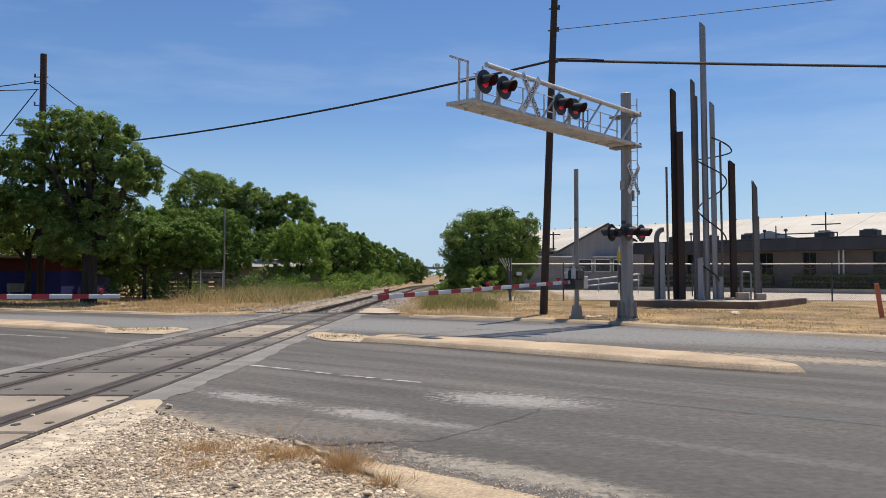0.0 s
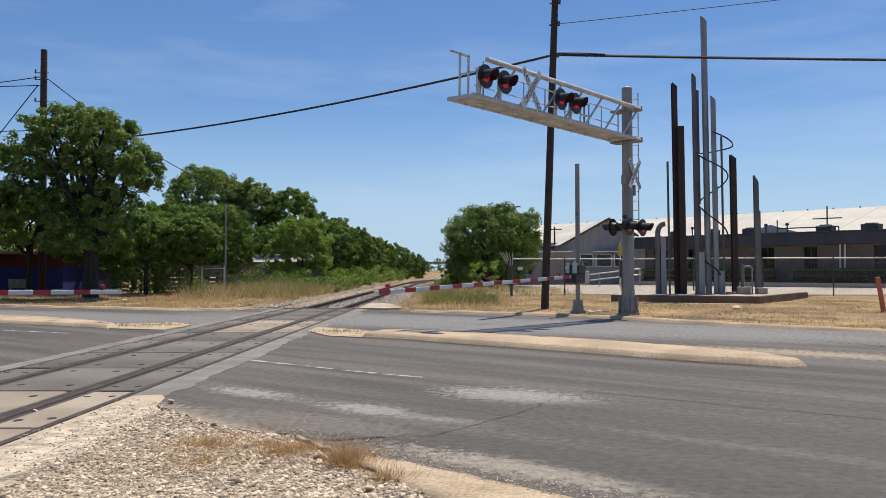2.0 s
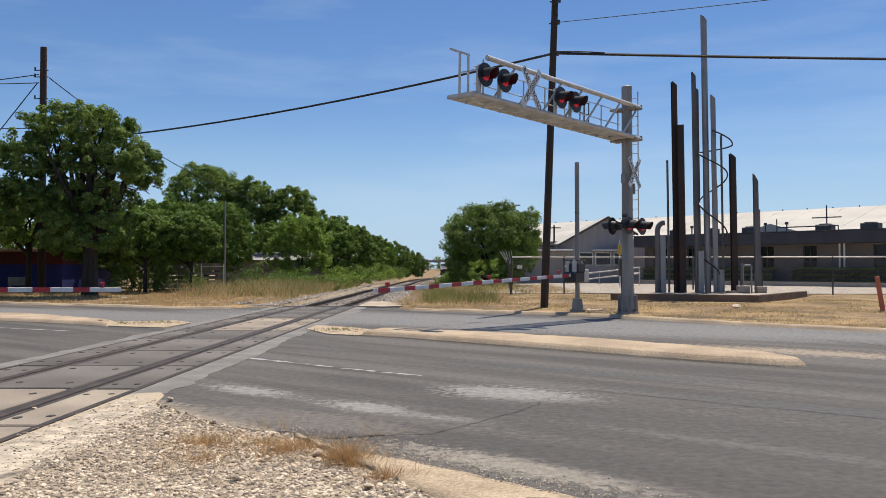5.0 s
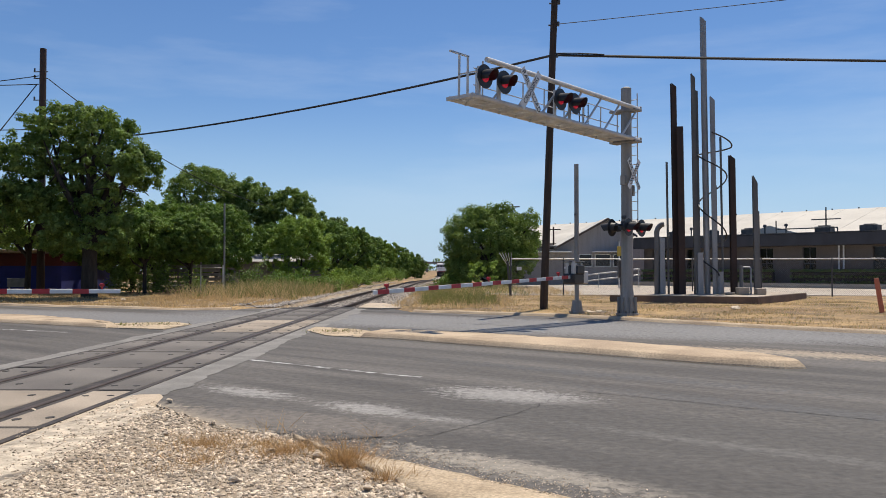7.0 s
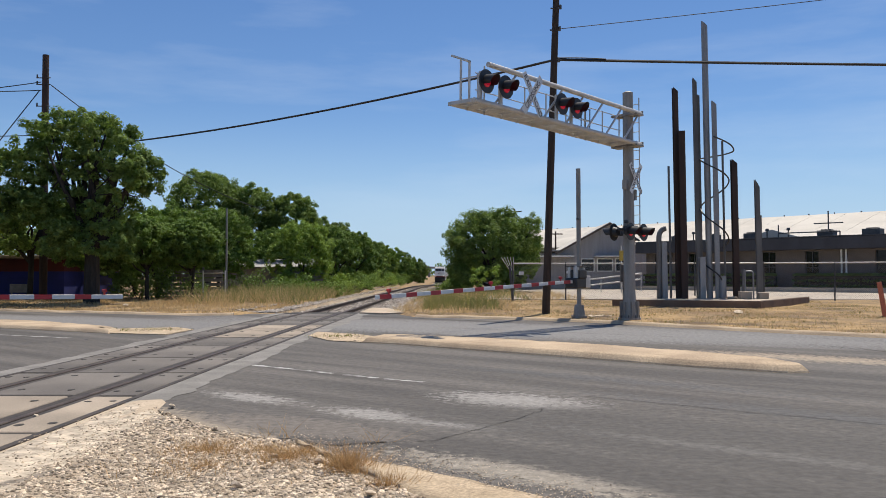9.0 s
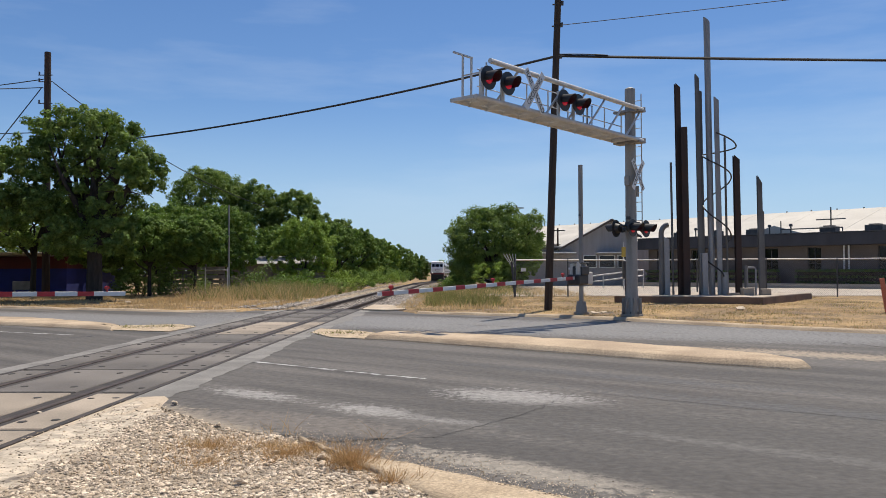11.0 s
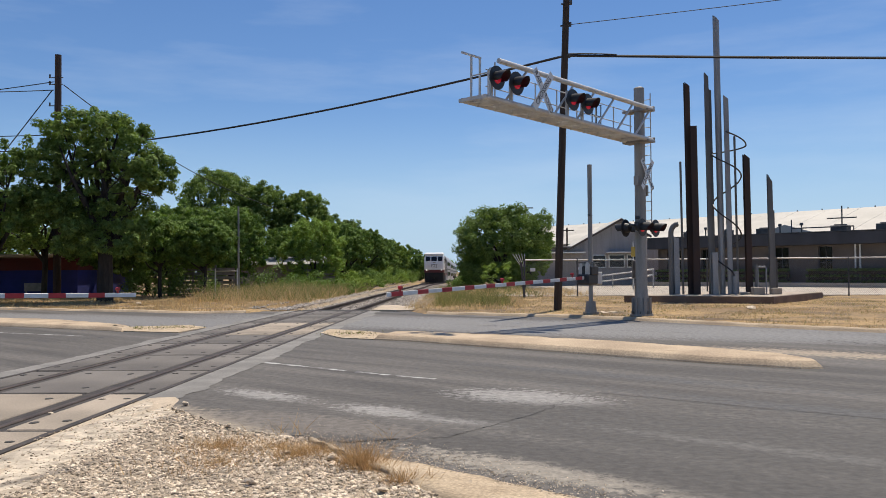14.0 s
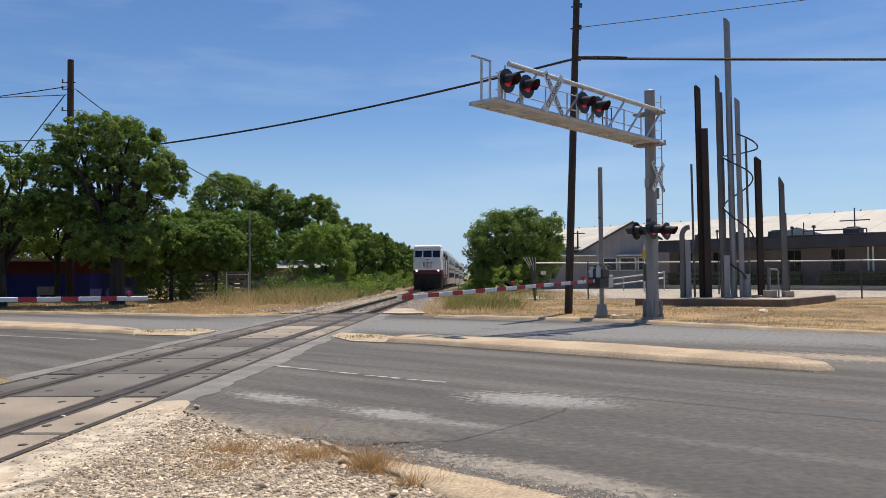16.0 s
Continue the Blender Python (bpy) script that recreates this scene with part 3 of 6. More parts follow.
ground()
the_road = road()
kerb("kerb_far_west", FAR_KERB_LEFT, 0.30, 0.09, M_KERB, "low tan concrete kerb along the dry verge")
kerb("kerb_far_east", FAR_KERB_RIGHT, 0.30, 0.09, M_KERB, "low tan concrete kerb with chipped edges")
island([(-2.2, 19.1), (-1.33, 18.6), (-0.1, 17.5), (2.0, 15.7), (3.7, 14.15), (5.05, 13.15), (5.45, 13.25), (5.6, 13.8), (5.3, 14.6),
        (4.3, 15.9), (2.6, 17.6), (0.6, 19.2), (-1.2, 20.3), (-1.9, 20.2)], "long tan concrete traffic island with worn kerb", 0.125)
island([(-60, 46.5), (-13.15, 24.3), (-10.9, 23.1), (-9.2, 22.1), (-9.0, 22.5), (-9.6, 23.6), (-13.0, 26.5), (-60, 49.5)],
       "tan concrete traffic island with low rounded kerb", 0.12)
for nm, pts in (("bare_median_dirt", [(-3.75, 21.2), (-3.0, 19.6), (-2.2, 19.15), (-1.6, 20.15), (-2.6, 21.7), (-3.75, 22.6)]), ("bare_median_dirt", [(-9.2, 22.2), (-7.5, 21.6), (-7.4, 23.6), (-8.2, 24.6), (-9.9, 23.9)])):
    tagged(link(nm, prism(B(), pts, -0.02, 0.02), M_SAND), "flat dusty end of the traffic island", "median", kind="structure")
tagged(link("concrete_pad", prism(B(), [(-3.9, 33.3), (-2.9, 32.7), (-2.1, 33.2), (-2.5, 35.6), (-3.2, 37.6), (-3.9, 37.9)], -0.1, 0.06, 0.01), M_CONC), "pale broken concrete pad beside the rails", "concrete pad", kind="structure")
railway()
strip("lane_line", wander((-3.54, 14.43), (-1.95, 13.16), 8, 0.01), 0.11, 0.004, M_LINE, the_road, 0.3)
strip("lane_line", wander((-1.75, 13.0), (-1.2, 12.58), 5, 0.01), 0.10, 0.004, M_LINE, the_road, 0.4)
strip("lane_line", wander((-1.1, 12.5), (-0.5, 12.1), 5, 0.01), 0.09, 0.004, M_LINE, the_road, 0.5)
strip("road_crack", wander((-1.87, 7.94), (-1.60, 7.93), 5, 0.01) + wander((-1.58, 7.9), (-1.16, 7.64), 12, 0.02) + wander((-1.14, 7.63), (-0.66, 7.79), 12, 0.018), 0.04, 0.006, M_CRACK, the_road, 0.7)
strip("road_crack", wander((-0.64, 7.79), (-0.25, 7.85), 12, 0.02) + wander((-0.22, 7.87), (0.6, 9.0), 16, 0.03), 0.010, 0.005, M_CRACK, the_road, 0.7)
strip("road_crack", wander((0.6, 9.0), (1.4, 10.6), 18, 0.05), 0.008, 0.005, M_CRACK, the_road, 0.6)
strip("road_crack", wander((1.6, 10.7), (6.5, 7.1), 30, 0.05), 0.014, 0.005, M_CRACK, the_road, 0.6)
strip("road_crack", wander((7.6, 18.6), (8.4, 16.8), 14, 0.08), 0.03, 0.005, M_CRACK, the_road, 0.6)
strip("road_crack", wander((-0.5, 24.6), (5.5, 20.6), 24, 0.08), 0.03, 0.005, M_CRACK, the_road, 0.6)
strip("lane_line", wander((-14.8, 23.2), (-9.5, 20.6), 14, 0.02), 0.12, 0.004, M_LINE, the_road, 0.4)

# a broken kerb on the near shoulder, drowned in washed sand
bm = B()
inner = [(-1.45, 7.56), (-1.06, 6.97), (-0.89, 6.64), (-0.70, 6.42), (-0.54, 6.15), (-0.32, 5.83), (0.1, 5.2), (1.0, 3.9)]
outer = [(-1.38, 7.63), (-1.15, 7.34), (-0.88, 7.12), (-0.47, 6.82), (0.07, 6.36), (0.55, 5.95), (1.3, 5.2), (2.7, 3.9)]
rows = []
for i in range(len(inner) - 1):
    for k in range(8):
        a, b = Vector(inner[i]).lerp(Vector(inner[i + 1]), k / 8), Vector(outer[i]).lerp(Vector(outer[i + 1]), k / 8)
        row = []
        for j, (f, z) in enumerate(((-0.04, -0.06), (0.0, 0.058), (0.12, 0.064), (0.35, 0.052), (0.65, 0.03), (1.0, 0.002))):
            q = a.lerp(b, f) + Vector((noise.noise((a.x * 5, a.y * 5, j)), noise.noise((a.x * 5, a.y * 5, j + 9)))) * (0.05 if j in (0, 1, 5) else 0.02)
            row.append(bm.verts.new((q.x, q.y, z + (0.012 * noise.noise((q.x * 6, q.y * 6, 3)) if 0 < j < 5 else 0))))
        rows.append(row)
for r, q in zip(rows, rows[1:]):
    for j in range(5):
        bm.faces.new((r[j], r[j + 1], q[j + 1], q[j]))
tagged(link("shoulder_kerb", bm, M_SAND, True), "broken tan concrete kerb buried in sand and gravel", "kerb", kind="structure")


# ---- signals ----
def lamp_head(parent, x, y, z, facing, name="flasher", bg=0.30):
    """A flashing light: round black background, hooded lens, housing. facing: degrees about z of the way it looks (0 is -y)."""
    m = pose(x, y, z, 0, 0, facing)
    bm = B()
    bmesh.ops.create_cone(bm, cap_ends=True, segments=28, radius1=bg, radius2=bg, depth=0.012, matrix=m @ pose(0, 0, 0, 90))
    head = part(name, bm, M_BLACK, parent, "black round signal background with hooded red light")
    bm = B()
    bmesh.ops.create_cone(bm, cap_ends=True, segments=20, radius1=0.13, radius2=0.17, depth=0.14, matrix=m @ pose(0, 0.08, 0, 90))
    part("lamp_housing", bm, M_BLACK, head)
    bm = B()
    bmesh.ops.create_uvsphere(bm, u_segments=20, v_segments=8, radius=0.15, matrix=m @ pose(0, -0.008, 0, 90) @ Matrix.Diagonal((1, 1, 0.18, 1)))
    part("lens", bm, M_LENS, head, "red signal lens", True)
    bm = B()
    ring = []
    for i in range(19):
        a = radians(-32 + 244 * i / 18)
        ca, sa = math.cos(a), math.sin(a)
        long = 0.27 + 0.10 * sa
        ring.append((bm.verts.new(m @ Vector((0.165 * ca, -0.006, 0.165 * sa))), bm.verts.new(m @ Vector((0.155 * ca, -long, 0.155 * sa - 0.02)))))
    for p, q in zip(ring, ring[1:]):
        bm.faces.new((p[0], p[1], q[1], q[0]))
    ob = part("hood", bm, M_BLACK, head)
    return head


def crossbuck(parent, m, size=1.2, text=True):
    """Two crossed white boards with black words."""
    for sgn, words in ((-1, ("RAIL", "ROAD")), (1, ("CROSSING",))):
        y = -0.008 if sgn > 0 else 0.0
        turn = m @ pose(0, y, 0, 0, -53 * sgn, 0)
        bm = B()
        box(bm, (0, 0, 0), (size, 0.006, size * 0.165), 0.0, m=turn)
        blade = part("sign_board", bm, M_WHITE, parent, "white crossbuck board with black words")
        if len(words) == 1:
            lettering("sign_words", words[0], size * 0.16, turn @ pose(0, -0.006, 0, 90), M_INK, blade)
        else:
            for w, x in zip(words, (-0.29, 0.29)):
                lettering("sign_words", w, size * 0.16, turn @ pose(x * size, -0.006, 0, 90), M_INK, blade)


def cantilever():
    """A mast with a long walkway truss over the road, with lights and crossbucks; -x of it reaches over the lanes, -y is the way it warns."""
    ob = thing("cantilever_signal", pose(5.48, 27.3, 0.1, 0, 0, 49.2), "grey steel cantilever railway signal with walkway truss over the road", "railway signal")
    bm = B()
    tube(bm, (0, 0, 0.02), (0, 0, 7.28), 0.185, 0.165, 20)
    bmesh.ops.create_cone(bm, cap_ends=True, segments=20, radius1=0.17, radius2=0.1, depth=0.04, matrix=pose(0, 0, 7.30))
    part("mast", bm, M_MAST, ob, smooth=False)
    for i in range(8):
        a = i * math.pi / 4
        part("base_fin", box(B(), (0.27 * math.cos(a), 0.27 * math.sin(a), 0.3), (0.1, 0.025, 0.52), 0, math.degrees(a)), M_MAST, ob)
    bm = B()
    tube(bm, (0, 0, 0.03), (0, 0, 0.85), 0.27, 0.19, seg=16)
    tube(bm, (0, 0, -0.02), (0, 0, 0.05), 0.36, seg=16)
    part("base_flange", bm, M_MAST, ob)
    for i in range(8):
        a = i * math.pi / 4 + 0.39
        bolt = tube(B(), (0.31 * math.cos(a), 0.31 * math.sin(a), 0.03), (0.31 * math.cos(a), 0.31 * math.sin(a), 0.13), 0.02, seg=6)
        part("anchor_bolt", bolt, M_DKMETAL, ob)
    ya, yb, L, zb, zt = 0.40, -0.34, -8.18, 5.60, 6.60
    for y, x1 in ((ya, L), (yb, L)):
        part("bottom_chord", tube(B(), (0.22, y, zb), (x1, y, zb), 0.065, seg=12), M_GALV, ob)
    part("top_chord", tube(B(), (0.22, yb, zt), (L + 0.55, yb, zt), 0.068, seg=12), M_GALV, ob)
    n = 7
    xs = [0.1 + (L + 0.7 - 0.1) * i / n for i in range(n + 1)]
    for i in range(n):
        a, b = (xs[i], yb, zt), (xs[i + 1] + 0.1, yb, zb)
        part("truss_diagonal", tube(B(), a, b, 0.032, seg=8), M_GALV, ob)
    for i in range(13):
        x = 0.2 + (L - 0.3) * i / 12
        part("cross_bar", box(B(), (x, (ya + yb) / 2, zb - 0.03), (0.06, abs(ya - yb), 0.09)), M_GALV, ob)
    bm = B()
    x = 0.1
    while x > L + 0.05:
        box(bm, (x, (ya + yb) / 2, zb + 0.045), (0.012, abs(ya - yb) - 0.1, 0.03))
        x -= 0.045
    for y in np.linspace(ya - 0.08, yb + 0.08, 7):
        box(bm, ((0.1 + L) / 2, y, zb + 0.045), (abs(L) + 0.1, 0.006, 0.03))
    part("walkway_grating", bm, M_GALV, ob, "galvanised bar grating")
    bm = B()
    for zz in (0.55, 1.0):
        tube(bm, (0.3, ya + 0.05, zb + zz), (L + 1.0, ya + 0.05, zb + zz), 0.016, seg=6)
    part("handrail", bm, M_GALV, ob)
    for i in range(8):
        x = 0.2 + (L + 0.9) * i / 7
        part("handrail_post", box(B(), (x, ya + 0.05, zb + 0.52), (0.03, 0.03, 1.0)), M_GALV, ob)
    bm = B()
    for x in (L + 0.38, L + 0.72):
        box(bm, (x, ya + 0.02, zb + 0.62), (0.045, 0.045, 1.25))
    for x in (L + 0.55,):
        box(bm, (x, yb + 0.12, zb + 0.5), (0.03, 0.03, 0.95))
    box(bm, (L + 0.38, ya + 0.02, zb + 1.24), (0.75, 0.045, 0.045))
    box(bm, (L + 0.38, (ya + yb) / 2, zb + 0.7), (0.03, 0.74, 0.03))
    part("end_gate", bm, M_GALV, ob, "galvanised end guard of the walkway")
    bm = B()
    for x in (-1.5, -1.75, -2.0):
        box(bm, (x, ya + 0.1, zb + 0.5), (0.025, 0.025, 0.95))
    for zz in (0.35, 0.6, 0.95):
        box(bm, (-1.72, ya + 0.1, zb + zz), (0.5, 0.02, 0.02))
    part("walkway_gate", bm, M_DKMETAL, ob)
    rise = pose(0, 0, zb) @ pose(0, 0, 0, 0, 1.15, 0) @ pose(0, 0, -zb)
    for z in (zb, zt):
        part("mast_clamp", box(B(), (0.0, 0.03, z - 0.06), (0.44, 0.95, 0.07), 0.01), M_MAST, ob)
        part("end_plate", box(B(), (0.225, 0.03, z), (0.05, 0.9, 0.16), 0.01), M_MAST, ob)
    # ladder on the far side of the mast
    bm = B()
    for y in (-0.2, 0.2):
        tube(bm, (0.36, y, 2.6), (0.36, y, 7.15), 0.02, seg=6)
    part("ladder_rail", bm, M_GALV, ob)
    for i in range(15):
        part("ladder_rung", tube(B(), (0.36, -0.2, 2.75 + i * 0.3), (0.36, 0.2, 2.75 + i * 0.3), 0.012, seg=6), M_GALV, ob)
    part("junction_box", box(B(), (-0.22, 0, 4.3), (0.1, 0.16, 0.3), 0.01), M_MAST, ob)
    part("junction_box", box(B(), (0.3, 0, 4.0), (0.12, 0.2, 0.35), 0.01), M_MAST, ob)
    bm = B()
    tube(bm, (0.27, 0.05, 0.0), (0.27, 0.05, 3.0), 0.1, seg=12)
    tube(bm, (0.27, 0.05, 3.0), (0.27, 0.05, 4.4), 0.045, seg=10)
    part("conduit", bm, M_MAST, ob)
    # lights on the truss
    for x in (-7.95, -7.16, -4.61, -3.87):
        part("lamp_bracket", tube(B(), (x, yb - 0.02, zb), (x, yb - 0.02, zb + 0.75), 0.05, seg=8), M_GALV, ob)
        lamp_head(ob, x, yb - 0.22, zb + 0.47, 0)
    crossbuck(ob, pose(-5.88, yb - 0.12, zb + 0.52), 1.3)
    arm_parts = ("bottom_chord", "top_chord", "truss", "cross_bar", "walkway", "handrail", "end_gate", "lamp_bracket", "flasher", "sign_board")
    for c in ob.children:
        if c.name.startswith(arm_parts):
            c.matrix_basis = rise @ c.matrix_basis
    crossbuck(ob, pose(0.05, -0.24, 4.5), 1.15)
    # lights on the mast, two ways
    bm = B()
    tube(bm, (-0.75, -0.05, 2.85), (0.75, -0.05, 2.85), 0.04, seg=8)
    tube(bm, (0, -0.05, 2.72), (0, -0.05, 2.98), 0.24, seg=14)
    box(bm, (-0.1, 0.0, 3.12), (0.28, 0.14, 0.1), 0.02)
    part("lamp_crossarm", bm, M_DKMETAL, ob)
    for x in (-0.42, 0.42):
        lamp_head(ob, x, -0.3, 2.78, 0, bg=0.28)
        lamp_head(ob, x, 0.3, 2.78, 180, bg=0.28)
    return ob


def gate(pivot, tip, tall, label, group):
    """A crossing gate: post, motor box, striped boom with small red lamps. The boom reaches from the pivot to the tip."""
    px, py, pz = pivot
    d = Vector(tip) - Vector(pivot)
    ang = math.degrees(math.atan2(d.y, d.x))
    ob = thing("crossing_gate", pose(px, py, 0.1, 0, 0, ang), label, "crossing gate", group)
    z = pz - 0.1
    part("post", tube(B(), (-0.25, 0, 0), (-0.25, 0, tall), 0.075, seg=14), M_MAST, ob)
    bm = B()
    tube(bm, (-0.25, 0, -0.03), (-0.25, 0, 0.06), 0.30, seg=4)
    tube(bm, (-0.25, 0, 0.06), (-0.25, 0, 0.42), 0.2, 0.15, seg=10)
    part("foot", bm, M_MAST, ob)
    bm = B()
    box(bm, (-0.62, 0.12, z - 0.02), (0.34, 0.06, 0.42), 0.02)
    box(bm, (-0.62, -0.16, z - 0.02), (0.34, 0.06, 0.42), 0.02)
    box(bm, (-0.78, -0.02, z - 0.1), (0.06, 0.3, 0.3), 0.02)
    part("side_plate", bm, M_GALV, ob, "pale grey counterweight plates")
    bm = B()
    box(bm, (-0.12, -0.05, z - 0.06), (0.66, 0.46, 0.34), 0.04)
    box(bm, (-0.2, 0.0, z + 0.24), (0.5, 0.4, 0.3), 0.03)
    part("gear_case", bm, M_BLACK, ob, "black gate gear case")
    for x, y in ((-0.02, -0.2), (-0.2, -0.27), (-0.42, -0.25), (-0.56, -0.05), (0.05, 0.06)):
        bm = tube(B(), (x, y, z + 0.1), (x, y, z + 0.46), 0.085, seg=12)
        tube(bm, (x, y, z + 0.46), (x, y, z + 0.52), 0.05, seg=10)
        part("motor_cover", bm, M_GALV, ob, "grey round cover")
    for x, y in ((0.0, -0.32), (-0.3, -0.34)):
        part("cover_bolt", tube(B(), (x, y, z + 0.3), (x, y + 0.08, z + 0.3), 0.04, seg=8), M_WHITE, ob)
    part("top_bracket", box(B(), (-0.26, -0.1, z + 0.50), (0.66, 0.46, 0.03), 0.01), M_DKMETAL, ob)
    part("post_arm", tube(B(), (-0.45, -0.05, tall * 0.66), (-0.05, 0.05, tall * 0.66), 0.03, seg=8), M_DKMETAL, ob)
    bm = B()
    run(bm, [(-0.45, -0.18, z - 0.2), (-0.55, -0.16, z - 0.55), (-0.42, -0.08, z - 0.75), (-0.42, -0.05, 0.25)], 0.03)
    part("cable_loop", bm, M_BLACK, ob)
    L = math.hypot(d.x, d.y)
    slope = math.degrees(math.atan2(d.z, L))
    arm = part("boom", box(B(), (L / 2, 0, 0), (L, 0.035, 0.105), 0.006), M_WHITE, ob, "white gate boom with red stripes")
    arm.matrix_basis = pose(0.0, 0, z, 0, -slope, 0)
    x, i = 0.35, 0
    while x < L - 0.4:
        part("red_stripe", box(B(), (x + 0.21, 0, 0), (0.42, 0.041, 0.111)), M_RED, arm)
        x += 0.98
    for x in (L - 0.5, L * 0.5, 0.95):
        bm = B()
        tube(bm, (x, 0, 0.045), (x, 0, 0.12), 0.025, seg=8)
        tube(bm, (x, -0.05, 0.15), (x, 0.05, 0.15), 0.042, 0.042, seg=12)
        part("boom_lamp", bm, M_RED, arm, "small red boom lamp")
    return ob


cantilever()
gate((3.88, 28.25, 1.30), (-2.02, 20.5, 0.98), 4.98, "grey crossing gate with lowered red and white boom and tall post", "crossing gates")
gate((-13.3, 14.1, 1.16), (-8.37, 21.0, 1.0), 2.2, "crossing gate with lowered red and white striped boom", "crossing gates")


# ---- poles and cables ----
def utility_pole(x, y, h, r, lean, material, label):
    ob = thing("utility_pole", pose(x, y, 0.05) @ pose(0, 0, 0, 0, lean), label, "utility pole", "utility poles")
    part("shaft", tube(B(), (0, 0, -0.1), (0, 0, h), r, r * 0.78, 14), material, ob)
    return ob


p1 = utility_pole(3.16, 30.8, 14.0, 0.145, 2.2, M_POLE, "tall dark creosoted wooden utility pole leaning slightly")
for z in (9.25, 10.4, 11.2):
    bm = B()
    tube(bm, (-0.2, -0.05, z), (0.2, -0.05, z), 0.03, seg=8)
    tube(bm, (0.16, -0.05, z), (0.16, -0.05, z + 0.14), 0.045, seg=8)
    part("insulator_bracket", bm, M_DKMETAL, p1)
p2 = utility_pole(-24.7, 50.0, 14.7, 0.24, 0.0, M_POLE2, "brown wooden utility pole rising above the oak")
for z in (11.6, 12.9, 13.3):
    bm = B()
    tube(bm, (-0.5, -0.1, z), (0.35, -0.1, z), 0.03, seg=6)
    tube(bm, (-0.45, -0.1, z), (-0.45, -0.1, z + 0.2), 0.05, seg=8)
    part("insulator_bracket", bm, M_DKMETAL, p2)
p3 = utility_pole(-13.75, 50.0, 5.45, 0.065, 0.0, M_MAST, "thin pale metal pole among the bushes")


def cable(a, b, sag, r, label="black overhead cable strung between poles"):
    pts = []
    for i in range(25):
        k = i / 24
        p = Vector(a).lerp(Vector(b), k)
        p.z -= sag * 4 * k * (1 - k)
        pts.append(p)
    return tagged(link("overhead_cable", run(B(), pts, r, 6), M_WIRE), label, "cable", "overhead cables")


PT = (3.56, 30.75, 9.36)
cable((-38.0, 60.0, 10.5), PT, 1.1, 0.045, "thick black overhead cable slung between poles")
cable(PT, (62, 33, 9.9), 0.4, 0.05, "thick black overhead cable slung between poles")
cable((3.62, 30.75, 9.42), (5.4, 30.8, 9.38), -0.02, 0.022)
cable((3.66, 30.8, 10.5), (40, 31, 14.9), 0.2, 0.014, "thin black overhead wire")
cable((-24.9, 49.9, 13.1), (-60, 44, 11.3), 1.2, 0.028, "thin black overhead wire")
cable((-24.9, 49.9, 12.6), (-40, 40, 11.0), 0.3, 0.028, "thin black overhead wire")
cable((-25.0, 49.9, 12.6), (-29.45, 41.1, -0.45), 0.05, 0.03, "thin black guy wire")
cable((-24.3, 49.9, 12.9), (-16.0, 70, 6.9), 0.9, 0.028, "thin black overhead wire")
cable((-24.7, 49.9, 9.9), (-60, 44, 9.4), 0.3, 0.028, "thin black overhead wire")


# ---- steel memorial: beams and pipes standing on a slab ----
def slab():
    ob = thing("memorial_slab", Matrix(), "low concrete plinth with brown stained sides on dry grass", "plinth", kind="structure")
    pts = [(6.75, 37.4), (12.25, 34.6), (16.9, 41.2), (11.4, 44.2)]
    part("plinth_body", prism(B(), pts, -0.05, 0.42, 0.02), M_SLAB, ob)
    inner = [(6.95, 37.5), (12.2, 34.8), (16.65, 41.15), (11.4, 44.0)]
    part("plinth_top", prism(B(), inner, 0.40, 0.432), M_SLABTOP, ob)
    return ob


def ibeam(bm, x, y, z0, z1, w, d, t=0.03, rz=0):
    m = pose(x, y, 0, 0, 0, rz)
    box(bm, (0, -d / 2 + t / 2, (z0 + z1) / 2), (w, t, z1 - z0), 0, m=m)
    box(bm, (0, d / 2 - t / 2, (z0 + z1) / 2), (w, t, z1 - z0), 0, m=m)
    box(bm, (0, 0, (z0 + z1) / 2), (t, d - 2 * t, z1 - z0), 0, m=m)
    return bm


def cut_top(ob, h, lean):
    """Shears the top off at a slant."""
    for v in ob.data.vertices:
        if v.co.z > h - 0.01:
            v.co.z += lean * v.co.x


slab()
SY = 38.6
COLUMNS = (  # kind, x, y offset, top, width, slant, material
    ("beam", 9.90, 0.0, 9.95, 0.22, -0.8, M_RUST), ("beam", 10.12, -0.25, 8.0, 0.28, 0.0, M_RUST), ("pipe", 9.60, 0.1, 6.45, 0.05, 0.0, M_STEEL),
    ("beam", 10.82, 0.1, 10.4, 0.17, -1.2, M_STEEL), ("beam", 11.02, 0.3, 9.75, 0.14, -0.5, M_STEEL), ("pipe", 11.27, 0.0, 12.95, 0.14, -1.0, M_LTSTEEL),
    ("beam", 11.60, -0.2, 9.3, 0.2, -1.0, M_LTSTEEL), ("pipe", 12.08, 0.2, 7.6, 0.05, 0.0, M_STEEL), ("beam", 12.52, 0.0, 6.65, 0.25, -0.8, M_RUST),
    ("beam", 13.55, 0.0, 5.65, 0.2, -1.8, M_STEEL), ("beam", 13.72, 0.2, 4.2, 0.15, 0.0, M_STEEL), ("beam", 9.32, 0.0, 3.0, 0.24, -0.4, M_LTSTEEL),
    ("beam", 10.88, -0.5, 2.3, 0.26, 0.0, M_LTSTEEL), ("pipe", 11.85, -0.3, 1.45, 0.16, 0.0, M_LTSTEEL), ("pipe", 12.75, -0.4, 1.75, 0.07, 0.0, M_STEEL),
    ("beam", 11.85, 0.4, 5.4, 0.18, 0.0, M_STEEL))
